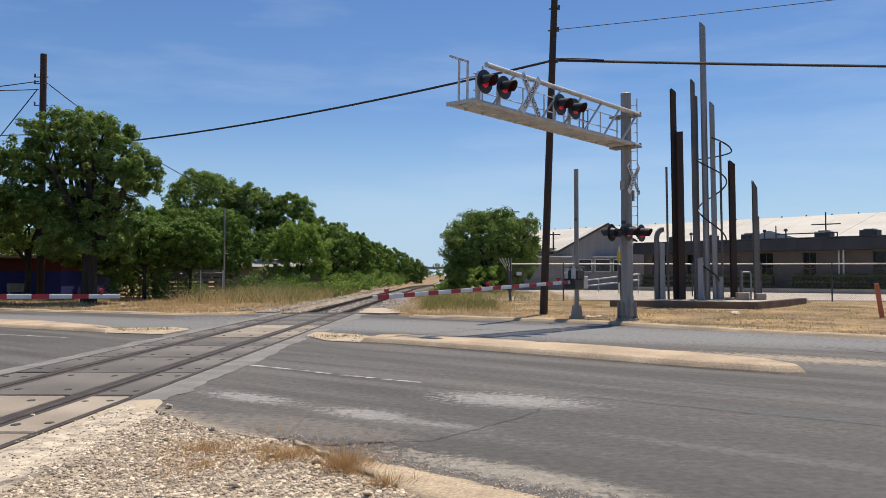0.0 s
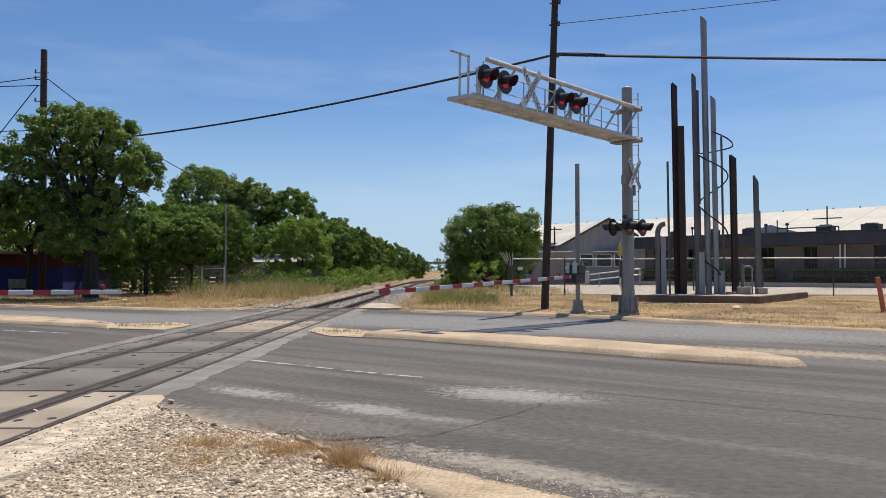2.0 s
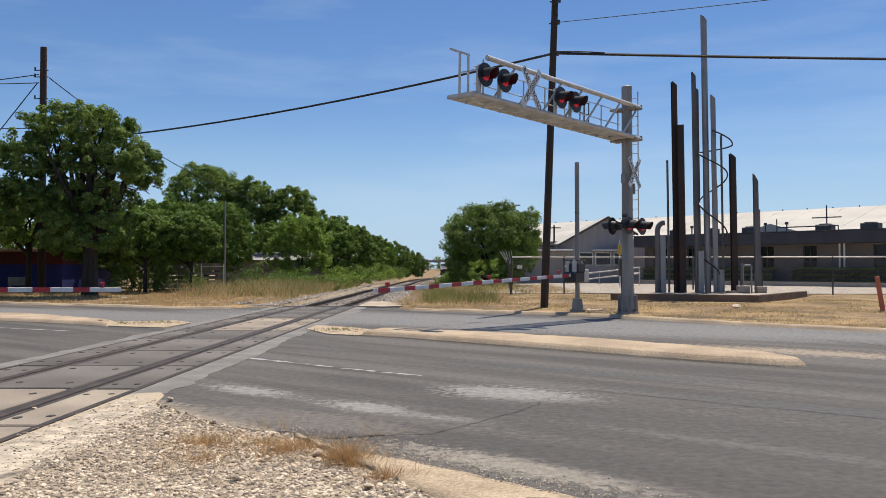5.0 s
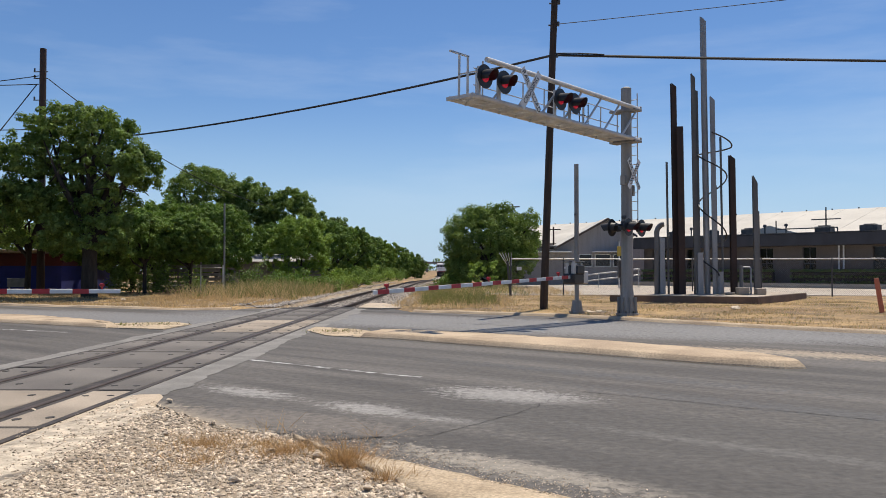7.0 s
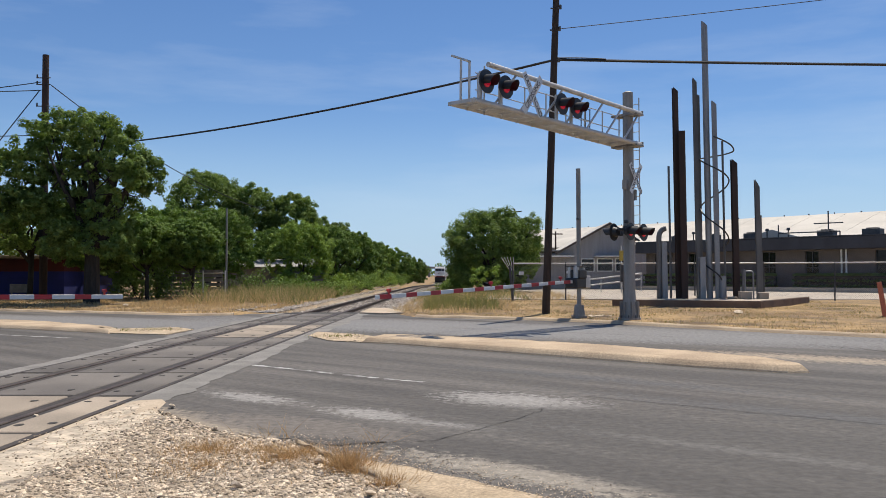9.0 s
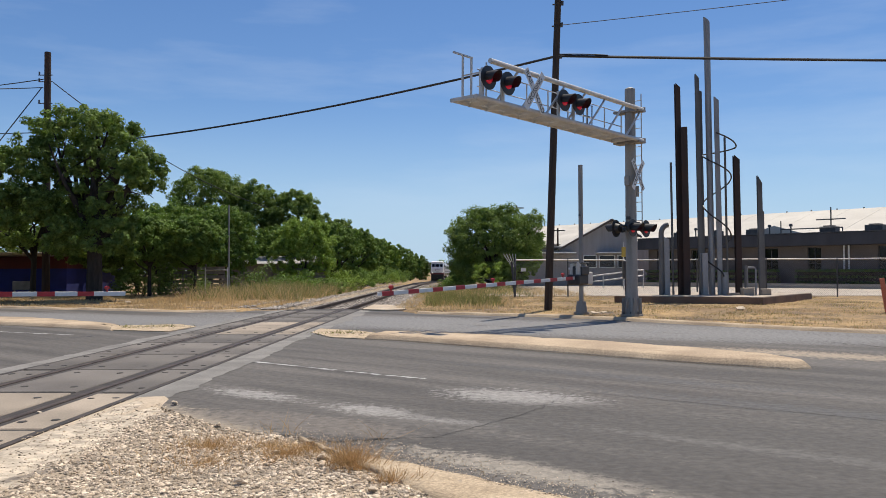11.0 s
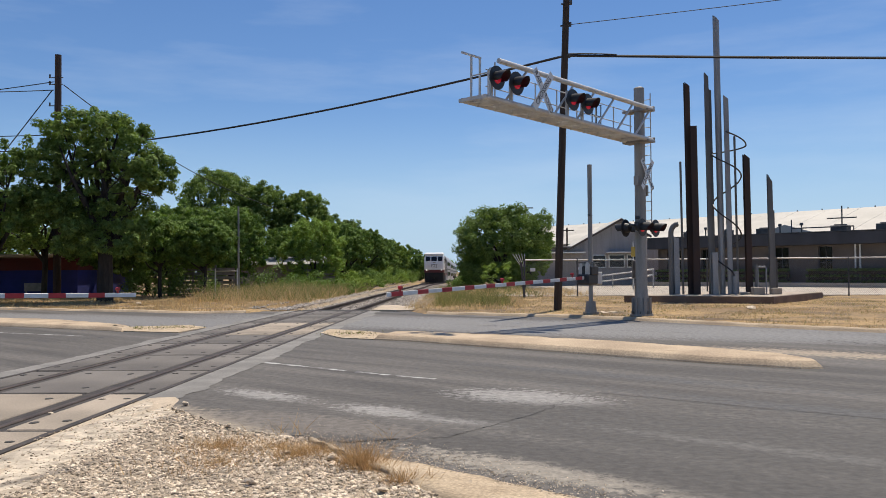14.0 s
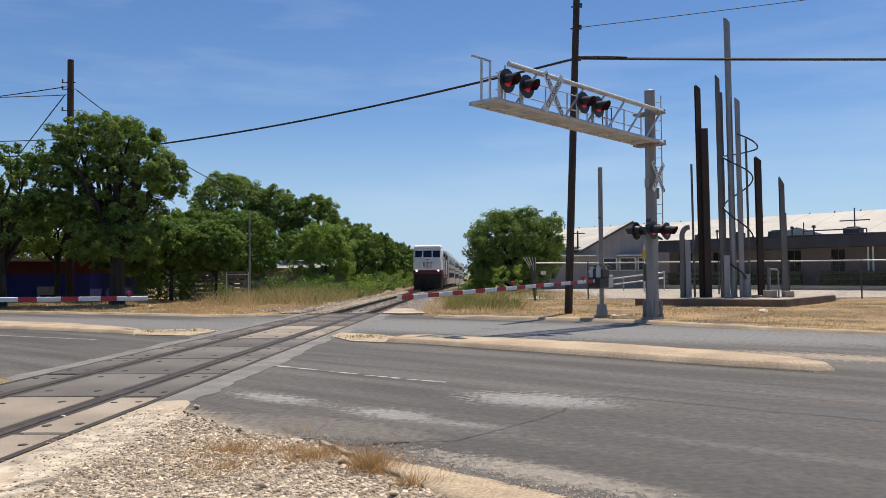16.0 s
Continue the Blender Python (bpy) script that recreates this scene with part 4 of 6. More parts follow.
for kind, x, dy, top, w, slant, m in COLUMNS:
    bm = B()
    if kind == "beam":
        ibeam(bm, 0, 0, 0, top - 0.43, w, w * 0.9, 0.035)
    else:
        tube(bm, (0, 0, 0), (0, 0, top - 0.43), w, w, 16)
    ob = link("steel_column", bm, m)
    cut_top(ob, top - 0.43, slant)
    ob.matrix_basis = pose(x + 0.008 * top, SY + dy, 0.432) @ pose(0, 0, 0, 0, -0.55) @ pose(0, 0, 0, 0, 0, random.uniform(-12, 12))
    tagged(ob, "tall rusty brown steel beam standing upright" if m is M_RUST else ("grey steel I-beam standing upright" if kind == "beam" else "tall grey steel pipe standing upright"),
           "steel column", "standing steel columns")
# a column with a curled top
pts = [(0, 0, 0), (0, 0, 2.75)] + [(0.32 - 0.32 * math.cos(radians(a)), 0, 2.75 + 0.42 * math.sin(radians(a))) for a in range(12, 91, 13)]
tagged(link("steel_column", run(B(), pts, 0.12, 8), M_STEEL), "grey steel column with a curled top", "steel column", "standing steel columns").matrix_basis = pose(9.10, SY, 0.432)
# dark spiral of bent bar, its turns widening and closing up towards the top
pts = []
for i in range(161):
    k = 0.4 + 6.6 * i / 160
    h = float(np.interp(k, range(8), (8.1, 7.12, 6.75, 5.64, 4.42, 2.95, 2.0, 1.0)))
    r = float(np.interp(k, range(8), (0.6, 0.86, 0.66, 0.62, 0.6, 0.62, 0.46, 0.2)))
    pts.append((11.58 + 0.012 * h + r * math.cos(math.pi * (k - 1)), SY + 0.03 + 0.6 * math.sin(math.pi * (k - 1)), h))
tagged(link("spiral_ribbon", run(B(), pts, 0.034, 6), M_BLACK), "dark steel bar spiralling round the columns", "sculpture")
for x, s in ((12.72, (0.5, 0.4, 0.32)), (13.5, (0.42, 0.4, 0.28)), (12.15, (0.4, 0.3, 0.1))):
    tagged(link("concrete_block", box(B(), (0, 0, s[2] / 2), s, 0.02), M_SLABTOP), "small concrete block on the plinth", "block", "plinth blocks").matrix_basis = pose(x, SY - 0.7, 0.432)
tagged(link("pipe_hoop", run(B(), [(0, 0, 0), (0, 0, 1.15), (0.05, 0, 1.22), (0.32, 0, 1.22), (0.38, 0, 1.15), (0.38, 0, 0)], 0.04), M_LTSTEEL),
       "bent grey pipe hoop on the plinth", "pipe").matrix_basis = pose(12.85, SY - 0.3, 0.432)


# ---- fence, parking lot and buildings ----
FENCE = [(2.9, 45.2), (5.8, 46.0), (9.2, 46.4), (19.8, 45.0), (32, 43.2)]
tagged(link("parking_lot", prism(B(), [(1.5, 47.2), (34, 44.2), (52, 46), (34, 72), (14, 84), (1.5, 70)], -0.1, 0.17), M_LOT),
       "pale bleached concrete parking lot behind the fence", "parking lot", kind="structure")


def chain_fence():
    ob = thing("chain_link_fence", Matrix(), "galvanised chain-link fence with a pale top rail", "fence", kind="structure")
    for (ax, ay), (bx, by) in zip(FENCE, FENCE[1:]):
        d = math.dist((ax, ay), (bx, by))
        n = max(1, round(d / 3.4))
        part("top_rail", tube(B(), (ax, ay, 2.12), (bx, by, 2.12), 0.035, seg=8), M_GALV, ob)
        for i in range(n):
            k = i / n
            part("fence_post", tube(B(), (ax + (bx - ax) * k, ay + (by - ay) * k, 0), (ax + (bx - ax) * k, ay + (by - ay) * k, 2.2), 0.04, seg=8), M_DKMETAL, ob)
        verts, faces = [], []
        ux, uy = (bx - ax) / d, (by - ay) / d
        s = -2.0
        while s < d:
            for sg in (1, -1):
                a0, a1 = (s, s + 2.0) if sg > 0 else (s + 2.0, s)
                z0, z1 = 0.1, 2.1
                c0, c1 = max(0, min(d, a0)), max(0, min(d, a1))
                if a0 != a1 and abs(c1 - c0) > 0.05:
                    z0, z1 = 0.1 + 2.0 * (c0 - a0) / (a1 - a0), 0.1 + 2.0 * (c1 - a0) / (a1 - a0)
                    k = len(verts)
                    for c, z in ((c0, z0), (c1, z1)):
                        for w in (-0.0035, 0.0035):
                            verts.append((ax + ux * (c + w), ay + uy * (c + w), z))
                    faces.append((k, k + 1, k + 3, k + 2))
            s += 0.10
        tagged(raw("wire_mesh", verts, faces, M_LINK, ob), kind="stuff")
    return ob


chain_fence()
# slanting barbed wire arms on the fence's end
ob = thing("fence_gate_post", pose(2.9, 45.2, 0.05), "leaning dark steel fence post with fanned barbed wire arms", "gate post")
part("post", tube(B(), (0.0, 0, 0), (-0.18, 0, 1.95), 0.065, 0.06, 10), M_DKMETAL, ob)
for i in range(5):
    part("wire_arm", tube(B(), (-0.16 + i * 0.05, 0, 1.7), (-0.62 + i * 0.16, 0, 2.4), 0.018, seg=5), M_GALV, ob)
# small sign on the fence, pipe railing, loading gear
tagged(link("fence_sign", box(B(), (3.35, 45.25, 1.6), (0.26, 0.02, 0.18)), M_WHITE), "small white sign wired to the fence", "sign")
rl = thing("pipe_railing", Matrix(), "pale pipe railing of a ramp", "railing")
for z in (0.6, 1.05):
    part("rail_bar", run(B(), [(9.5, 66, z), (14.2, 66, z + 0.55), (14.2, 68, z + 0.55)], 0.05), M_GALV, rl)
for i in range(4):
    part("rail_post", tube(B(), (9.5 + i * 1.55, 66, 0.17), (9.5 + i * 1.55, 66, 1.1 + i * 0.18), 0.04, seg=6), M_GALV, rl)


def wall_frame(a, b):
    """A frame whose x runs along a wall from a to b and whose -y looks out of it."""
    return pose(a[0], a[1], 0.1, 0, 0, math.degrees(math.atan2(b[1] - a[1], b[0] - a[0]))), math.dist(a, b)


def office():
    m, L = wall_frame((17.0, 77.0), (38.0, 55.6))
    ob = thing("office_building", m, "long low taupe office building with charcoal fascia", "building")
    H, d = 4.25, 12
    wins = [(0.9, 1.4, 0.9, 3.2), (4.3, 0.9, 0.2, 3.2), (10.83, 1.2, 0.9, 3.2), (14.4, 1.05, 0.9, 3.2), (19.6, 1.8, 0.9, 3.2), (24.5, 1.3, 0.9, 3.2)]
    x, cells = 0.0, []
    bm = B()
    for wx, ww, z0, z1 in wins:
        box(bm, ((x + wx) / 2, 0.15, 1.6), (wx - x, 0.3, 3.4))
        box(bm, (wx + ww / 2, 0.15, (z0 - 0.1) / 2), (ww, 0.3, z0 + 0.1))
        box(bm, (wx + ww / 2, 0.15, (z1 + 3.3) / 2), (ww, 0.3, 3.3 - z1))
        x = wx + ww
    box(bm, ((x + L) / 2, 0.15, 1.6), (L - x, 0.3, 3.4))
    part("wall", bm, M_BRICK, ob)
    bm = B()
    box(bm, (0.15, d / 2, 1.6), (0.3, d, 3.4))
    box(bm, (L - 0.15, d / 2, 1.6), (0.3, d, 3.4))
    box(bm, (L / 2, d, 1.6), (L, 0.3, 3.4))
    part("wall", bm, M_BRICK, ob)
    bm = B()
    box(bm, (L / 2, d / 2 - 0.3, (3.3 + H) / 2), (L + 1.0, d + 1.4, H - 3.3), 0.03)
    part("fascia", bm, M_FASCIA, ob, "charcoal metal fascia")
    part("fascia_cap", box(B(), (L / 2, d / 2 - 0.3, H + 0.04), (L + 1.1, d + 1.5, 0.06)), M_DKMETAL, ob)
    for wx, ww, z0, z1 in wins:
        w = part("window", box(B(), (wx + ww / 2, 0.2, (z0 + z1) / 2), (ww - 0.1, 0.03, z1 - z0 - 0.1)), M_GLASS, ob)
        bm = B()
        for q in (wx + 0.03, wx + ww / 2, wx + ww - 0.03):
            box(bm, (q, 0.16, (z0 + z1) / 2), (0.05, 0.06, z1 - z0))
        for z in (z0 + 0.03, z0 + (z1 - z0) * 0.45, z1 - 0.03):
            box(bm, (wx + ww / 2, 0.155, z), (ww, 0.06, 0.05))
        part("window_frame", bm, M_DKMETAL, w)
    for x in (17.2, 17.55):
        part("downpipe", tube(B(), (x, -0.08, 0), (x, -0.08, 3.3), 0.07, seg=8), M_WHITE, ob, "white downpipe")
    for x, s in ((1.5, 0.8), (5.2, 0.6), (8.6, 0.9), (14.9, 0.95), (18.4, 1.0)):
        bm = B()
        box(bm, (x, 3.0, H + 0.36), (s * 1.3, s, 0.6), 0.02)
        box(bm, (x, 3.0, H + 0.7), (s * 0.8, s * 0.7, 0.1), 0.02)
        part("air_unit", bm, M_STEEL if s > 1.2 else M_DKMETAL, ob, "grey rooftop air conditioner")
    bm = B()
    ring = [(-2.2, 0.0), (-2.2, 0.35), (0.0, 1.0), (2.2, 0.35), (2.2, 0.0)]
    for y in (4.5, 9.0):
        bm.faces.new([bm.verts.new((9.6 + x, y, H + z)) for x, z in ring])
    bmesh.ops.bridge_loops(bm, edges=bm.edges[:])
    part("roof_monitor", bm, M_ROOF, ob, "small white gabled roof monitor")
    for x in (3.6, 10.4, 12.2):
        bm = B()
        tube(bm, (x, 2.0, H), (x, 2.0, H + 0.75), 0.06, seg=8)
        tube(bm, (x, 2.0, H + 0.75), (x, 2.0, H + 0.95), 0.16, 0.12, seg=10)
        part("roof_vent", bm, M_DKMETAL, ob)
    bm = B()
    run(bm, [(11.6, 1.5, H + 0.5), (16.5, 1.5, H + 0.5)], 0.05)
    run(bm, [(11.6, 1.5, H), (11.6, 1.5, H + 1.2)], 0.05)
    run(bm, [(16.5, 1.5, H), (16.5, 1.5, H + 0.5)], 0.05)
    run(bm, [(14.0, 5.5, H), (14.0, 5.5, H + 2.4)], 0.06)
    run(bm, [(12.8, 5.5, H + 1.4), (15.2, 5.5, H + 1.4)], 0.05)
    part("roof_pipework", bm, M_DKMETAL, ob)
    return m, L


def warehouse():
    m, L = wall_frame((-4.0, 106.8), (46.0, 52.0))
    ob = thing("warehouse", m @ pose(0, 8.5, 0), "large warehouse with low-pitched white coated roof", "building")
    W, ez, rz = 22.0, 4.6, 7.6
    k = 22
    for y0, y1, za, zb in ((0, W / 2, ez, rz), (W / 2, W, rz, ez)):
        for i in range(k):
            bm = B()
            x0, x1 = L * i / k, L * (i + 1) / k - 0.03
            f = bm.faces.new([bm.verts.new(p) for p in ((x0, y0, za), (x1, y0, za), (x1, y1, zb), (x0, y1, zb))])
            r = bmesh.ops.extrude_face_region(bm, geom=[f])
            for g in r["geom"]:
                if isinstance(g, bmesh.types.BMVert):
                    g.co.z += 0.08
            part("roof_sheet", bm, M_ROOF, ob)
    bm = B()
    box(bm, (L / 2, 0.3, ez / 2), (L - 0.4, 0.2, ez))
    box(bm, (L / 2, W - 0.3, ez / 2), (L - 0.4, 0.2, ez))
    for x in (0.3, L - 0.3):
        vs = [bm.verts.new((x, y, z)) for y, z in ((0.3, 0), (W - 0.3, 0), (W - 0.3, ez), (W / 2, rz - 0.05), (0.3, ez))]
        bm.faces.new(vs)
    part("wall", bm, M_GREYWALL, ob)
    for i in range(26):
        x = 2 + i * 2.7
        bm = B()
        tube(bm, (x, W / 2, rz), (x, W / 2, rz + 0.2), 0.07, seg=8)
        part("ridge_vent", bm, M_DKMETAL, ob)


def gable_house():
    """The gabled annex in front of the warehouse."""
    m, L = wall_frame((6.0, 79.0), (16.4, 79.0))
    ob = thing("gabled_annex", m, "grey sheet-metal annex with brown-trimmed gable and white awning", "building")
    d, ez, pk, px = 7.0, 3.4, 6.1, 8.0
    out = [(0, 0), (L, 0), (L, 4.6), (px, pk), (3.4, ez), (0, ez)]
    bm = B()
    vs = [bm.verts.new((x, 0, z)) for x, z in out]
    f = bm.faces.new(vs)
    r = bmesh.ops.extrude_face_region(bm, geom=[f])
    for g in r["geom"]:
        if isinstance(g, bmesh.types.BMVert):
            g.co.y += d
    part("wall", bm, M_GREYWALL, ob)
    bm = B()
    for a, b in (((3.0, ez + 0.02), (px, pk + 0.12)), ((px, pk + 0.12), (L + 0.3, 4.6))):
        v = Vector((b[0] - a[0], 0, b[1] - a[1]))
        c = ((a[0] + b[0]) / 2, d / 2 - 0.3, (a[1] + b[1]) / 2)
        box(bm, (0, 0, 0), (v.length, d + 0.6, 0.08), 0, m=Matrix.Translation(c) @ pose(0, 0, 0, 0, -math.degrees(math.atan2(v.z, v.x))))
    box(bm, (1.4, d / 2 - 0.2, ez + 0.25), (4.2, d + 0.6, 0.1))
    part("roof", bm, M_ROOF, ob, "white coated roof")
    bm = B()
    for a, b in (((3.0, ez - 0.05), (px, pk + 0.02)), ((px, pk + 0.02), (L + 0.3, 4.5))):
        v = Vector((b[0] - a[0], 0, b[1] - a[1]))
        box(bm, (0, 0, 0), (v.length, 0.08, 0.16), 0, m=Matrix.Translation(((a[0] + b[0]) / 2, -0.64, (a[1] + b[1]) / 2)) @ pose(0, 0, 0, 0, -math.degrees(math.atan2(v.z, v.x))))
    box(bm, (1.4, -0.54, ez + 0.16), (4.4, 0.06, 0.1))
    part("gable_trim", bm, M_TRIM, ob, "brown timber gable trim")
    for x0, x1, z in ((0.8, 4.6, 3.1), (6.6, 9.0, 3.1)):
        part("awning", box(B(), ((x0 + x1) / 2, -0.6, z), (x1 - x0, 1.3, 0.1), 0.01), M_WHITE, ob, "flat white awning")
    for x, w in ((5.4, 1.2), (6.9, 1.4), (8.6, 0.9)):
        g = part("window", box(B(), (x + w / 2, -0.02, 2.3), (w, 0.06, 1.1)), M_GLASS, ob)
        bm = B()
        for q in (x, x + w):
            box(bm, (q, -0.03, 2.3), (0.08, 0.1, 1.2))
        for z in (1.73, 2.87):
            box(bm, (x + w / 2, -0.03, z), (w + 0.1, 0.1, 0.08))
        part("window_frame", bm, M_WHITE, g)
    part("column", tube(B(), (8.95, -1.1, 0), (8.95, -1.1, 2.5), 0.08, seg=8), M_WHITE, ob)


om, ol = office()
warehouse()
gable_house()


# ---- plants ----
def leaves(name, clumps, per, size, material, parent, flat=0.8, squash=0.8):
    """A crown: leaf blades strewn in many small clumps."""
    c = np.repeat(np.array(clumps), per, axis=0)
    n = len(c)
    g = np.random.normal(0, 1, (n, 3))
    g /= np.linalg.norm(g, axis=1)[:, None]
    p = c[:, :3] + g * (np.random.uniform(0.25, 1, n) ** 0.6 * c[:, 3])[:, None] * (1, 1, squash)
    u = np.random.normal(0, 1, (n, 3))
    nrm = g * 1.0 + np.random.normal(0, 0.42, (n, 3)) + (0, 0, flat * 0.7)
    nrm /= np.linalg.norm(nrm, axis=1)[:, None]
    u -= nrm * (u * nrm).sum(1)[:, None]
    u /= np.linalg.norm(u, axis=1)[:, None]
    w = np.cross(nrm, u)
    s = (size * np.random.uniform(0.6, 1.3, n))[:, None]
    v = np.empty((n, 4, 3))
    v[:, 0], v[:, 1], v[:, 2], v[:, 3] = p - u * s, p - w * s * 0.55, p + u * s, p + w * s * 0.55
    return swarm(name, v.reshape(-1, 3), 4, material, parent)


def tree(x, y, h, r, low, material, label, seed, clumps=110, per=60, leaf=0.16, lobes=7, trunk=0.22, depth=None, group="trees along the railway", cr=0.16, masses=(), gap=-0.36):
    """A tree: tapered trunk, limbs to each lobe of the crown, leaf clumps on the lobes."""
    random.seed(seed), np.random.seed(seed)
    ob = thing("tree", pose(x, y, 0.02 + dip(y)), label, "tree", group)
    zc, hz = (h + low) / 2, (h - low) / 2
    shape = Vector((seed * 3.7, seed * 1.3, seed * 2.1))
    cl = []
    for mx, mz, mr in masses:  # a crown of separate rounded masses with gaps between
        for dy in (random.uniform(-1.6, -0.3), random.uniform(0.4, 1.8)):
            for i in range(int(clumps * 3.6 / len(masses) / 2)):
                v = Vector((random.gauss(0, 1), random.gauss(0, 1), random.gauss(0.15, 1))).normalized()
                q = mr * (0.92 + 0.28 * noise.noise(v * 2.2 + shape + Vector((mx, dy, mz)))) * random.uniform(0.25, 1.0) ** 0.4
                cl.append((mx + v.x * q, dy + v.y * q, mz + v.z * q * 0.85, r * cr * random.uniform(0.3, 0.6)))
    while not masses and len(cl) < clumps * 3.6:
        v = Vector((random.gauss(0, 1), random.gauss(0, 1), random.gauss(0.1, 1))).normalized()
        k = 0.90 + 0.20 * noise.noise(v * 1.7 + shape) + 0.12 * noise.noise(v * 4.5 + shape)
        k /= (abs(v.x) ** 2.6 + abs(v.y) ** 2.6 + abs(v.z) ** 2.6) ** (1 / 2.6)
        q = k * random.uniform(0.3, 1.0) ** 0.42
        c = Vector((v.x * r * q, v.y * r * q, zc + v.z * hz * q))
        if noise.noise(c * (2.4 / r) + shape) + 0.5 * noise.noise(c * (6.0 / r) + shape) > gap:
            cl.append((c.x, c.y, c.z, r * cr * random.uniform(0.35, 0.72)))
    bm = B()
    tube(bm, (0, 0, -0.1), (random.uniform(-0.2, 0.2), 0, low + hz * 0.5), trunk, trunk * 0.7, 10)
    part("trunk", bm, M_BARK, ob)
    for i in range(lobes):
        e = Vector(cl[(i * 17) % len(cl)][:3])
        b = B()
        s0 = Vector((0, 0, low * 0.8 + hz * random.uniform(0.0, 0.4)))
        m1 = s0.lerp(e, 0.4) + Vector((random.uniform(-0.3, 0.3), random.uniform(-0.3, 0.3), random.uniform(-0.1, 0.4)))
        m2 = s0.lerp(e, 0.72) + Vector((random.uniform(-0.3, 0.3), random.uniform(-0.3, 0.3), random.uniform(-0.2, 0.3)))
        tube(b, s0, m1, trunk * 0.5, trunk * 0.34, 7)
        tube(b, m1, m2, trunk * 0.34, trunk * 0.2, 6)
        tube(b, m2, e, trunk * 0.2, trunk * 0.06, 5)
        for t2 in range(3):
            tube(b, m2, m2 + Vector([random.uniform(-0.3, 0.3) * r for _ in range(3)]), trunk * 0.14, trunk * 0.04, 5)
        part("limb", b, M_BARK, ob)
    leaves("crown", cl, int(per * 1.1), leaf * 0.5, material, ob)
    return ob


OAK, GRN, YEL = "large dark green oak with gnarled limbs beside the store", "dense dark green tree beside the railway", "bright yellow-green bushy tree beside the railway"
tree(-18.3, 42.0, 10.2, 3.8, 2.2, M_OAK, OAK, 11, 200, 90, 0.16, 16, 0.42, cr=0.17,
     masses=((-2.3, 8.4, 1.3), (-0.8, 8.9, 1.3), (0.7, 8.6, 1.3), (2.0, 7.2, 1.2), (-0.4, 7.0, 1.4), (-2.6, 6.9, 1.2), (2.5, 6.3, 0.9), (-1.0, 5.0, 1.5), (1.1, 4.8, 1.35), (-2.8, 4.9, 1.4), (1.0, 3.2, 1.2), (-0.9, 3.3, 1.2)))
tree(-23.7, 41.0, 7.7, 3.3, 2.0, M_OAK, OAK, 12, 120, 80, 0.16, 9, 0.3, cr=0.17,
     masses=((1.3, 7.0, 1.4), (-0.5, 6.3, 1.5), (2.3, 5.0, 1.4), (0.6, 4.2, 1.5), (-1.6, 4.6, 1.4), (-3.2, 5.4, 1.3), (-2.8, 3.2, 1.1)))
tree(-27.5, 43.0, 7.4, 3.0, 2.4, M_OAK, OAK, 37, 60, 70, 0.15, 7, 0.2, cr=0.2)
tree(-25.0, 49.0, 6.4, 3.3, 2.7, M_OAK, OAK, 44, 85, 70, 0.16, 9, 0.18, cr=0.18, gap=-0.1)
tree(-29.2, 50.5, 6.6, 3.3, 2.8, M_OAK, OAK, 45, 85, 70, 0.16, 9, 0.18, cr=0.18, gap=-0.1)
tree(-21.0, 48.5, 5.2, 2.6, 1.7, M_OAK, GRN, 46, 150, 80, 0.15, 9, 0.18, cr=0.19, gap=-0.6)
tree(-17.6, 47.6, 4.9, 2.2, 1.9, M_LEAF, GRN, 47, 130, 80, 0.14, 10, 0.12, cr=0.2, gap=-0.5)
tree(-15.4, 48.6, 4.7, 2.0, 1.8, M_LEAF, GRN, 48, 120, 80, 0.14, 10, 0.11, cr=0.2, gap=-0.5)
tree(-31.0, 68.0, 8.2, 4.0, 0.6, M_OAK, GRN, 41, 90, 60, 0.24, 7, 0.25)
tree(-38.0, 66.0, 8.4, 4.5, 0.6, M_OAK, GRN, 42, 90, 60, 0.24, 7, 0.25)
tree(-46.0, 64.0, 8.4, 4.5, 0.6, M_OAK, GRN, 43, 90, 60, 0.24, 7, 0.25)
tree(-30.5, 47.5, 8.4, 3.6, 2.4, M_OAK, OAK, 13, 100, 70, 0.17, 7, 0.3)
tree(-23.0, 60.0, 6.0, 3.2, 0.4, M_OAK, GRN, 38, 90, 60, 0.2, 7, 0.2)
tree(-18.8, 52.5, 6.2, 2.8, 0.9, M_LEAF, GRN, 14, 120, 70, 0.15, 9, 0.15, cr=0.19)
tree(-15.4, 54.0, 5.9, 2.6, 0.9, M_LEAF, GRN, 15, 120, 70, 0.15, 9, 0.13, cr=0.19)
tree(-22.6, 76.0, 11.2, 3.7, 2.0, M_OAK, GRN, 16, 240, 75, 0.17, 8, 0.3, cr=0.19, gap=-0.7)
tree(-19.0, 76.5, 10.0, 3.0, 2.0, M_OAK, GRN, 17, 220, 75, 0.17, 8, 0.3, cr=0.19, gap=-0.7)
tree(-15.4, 77.0, 9.3, 2.9, 1.6, M_OAK, GRN, 18, 220, 75, 0.17, 8, 0.3, cr=0.19, gap=-0.7)
tree(-19.5, 64.0, 6.6, 3.2, 1.0, M_OAK, GRN, 19, 120, 60, 0.19, 8, 0.25)
tree(-28.5, 64.0, 7.0, 3.8, 1.0, M_OAK, GRN, 20, 100, 60, 0.22, 8, 0.25)
tree(-11.3, 61.0, 5.6, 2.5, 0.3, M_BRIGHT, YEL, 21, 140, 70, 0.14, 8, 0.14, cr=0.19)
tree(-13.8, 66.0, 5.4, 2.6, 0.3, M_LEAF, GRN, 22, 110, 65, 0.16, 7, 0.14)
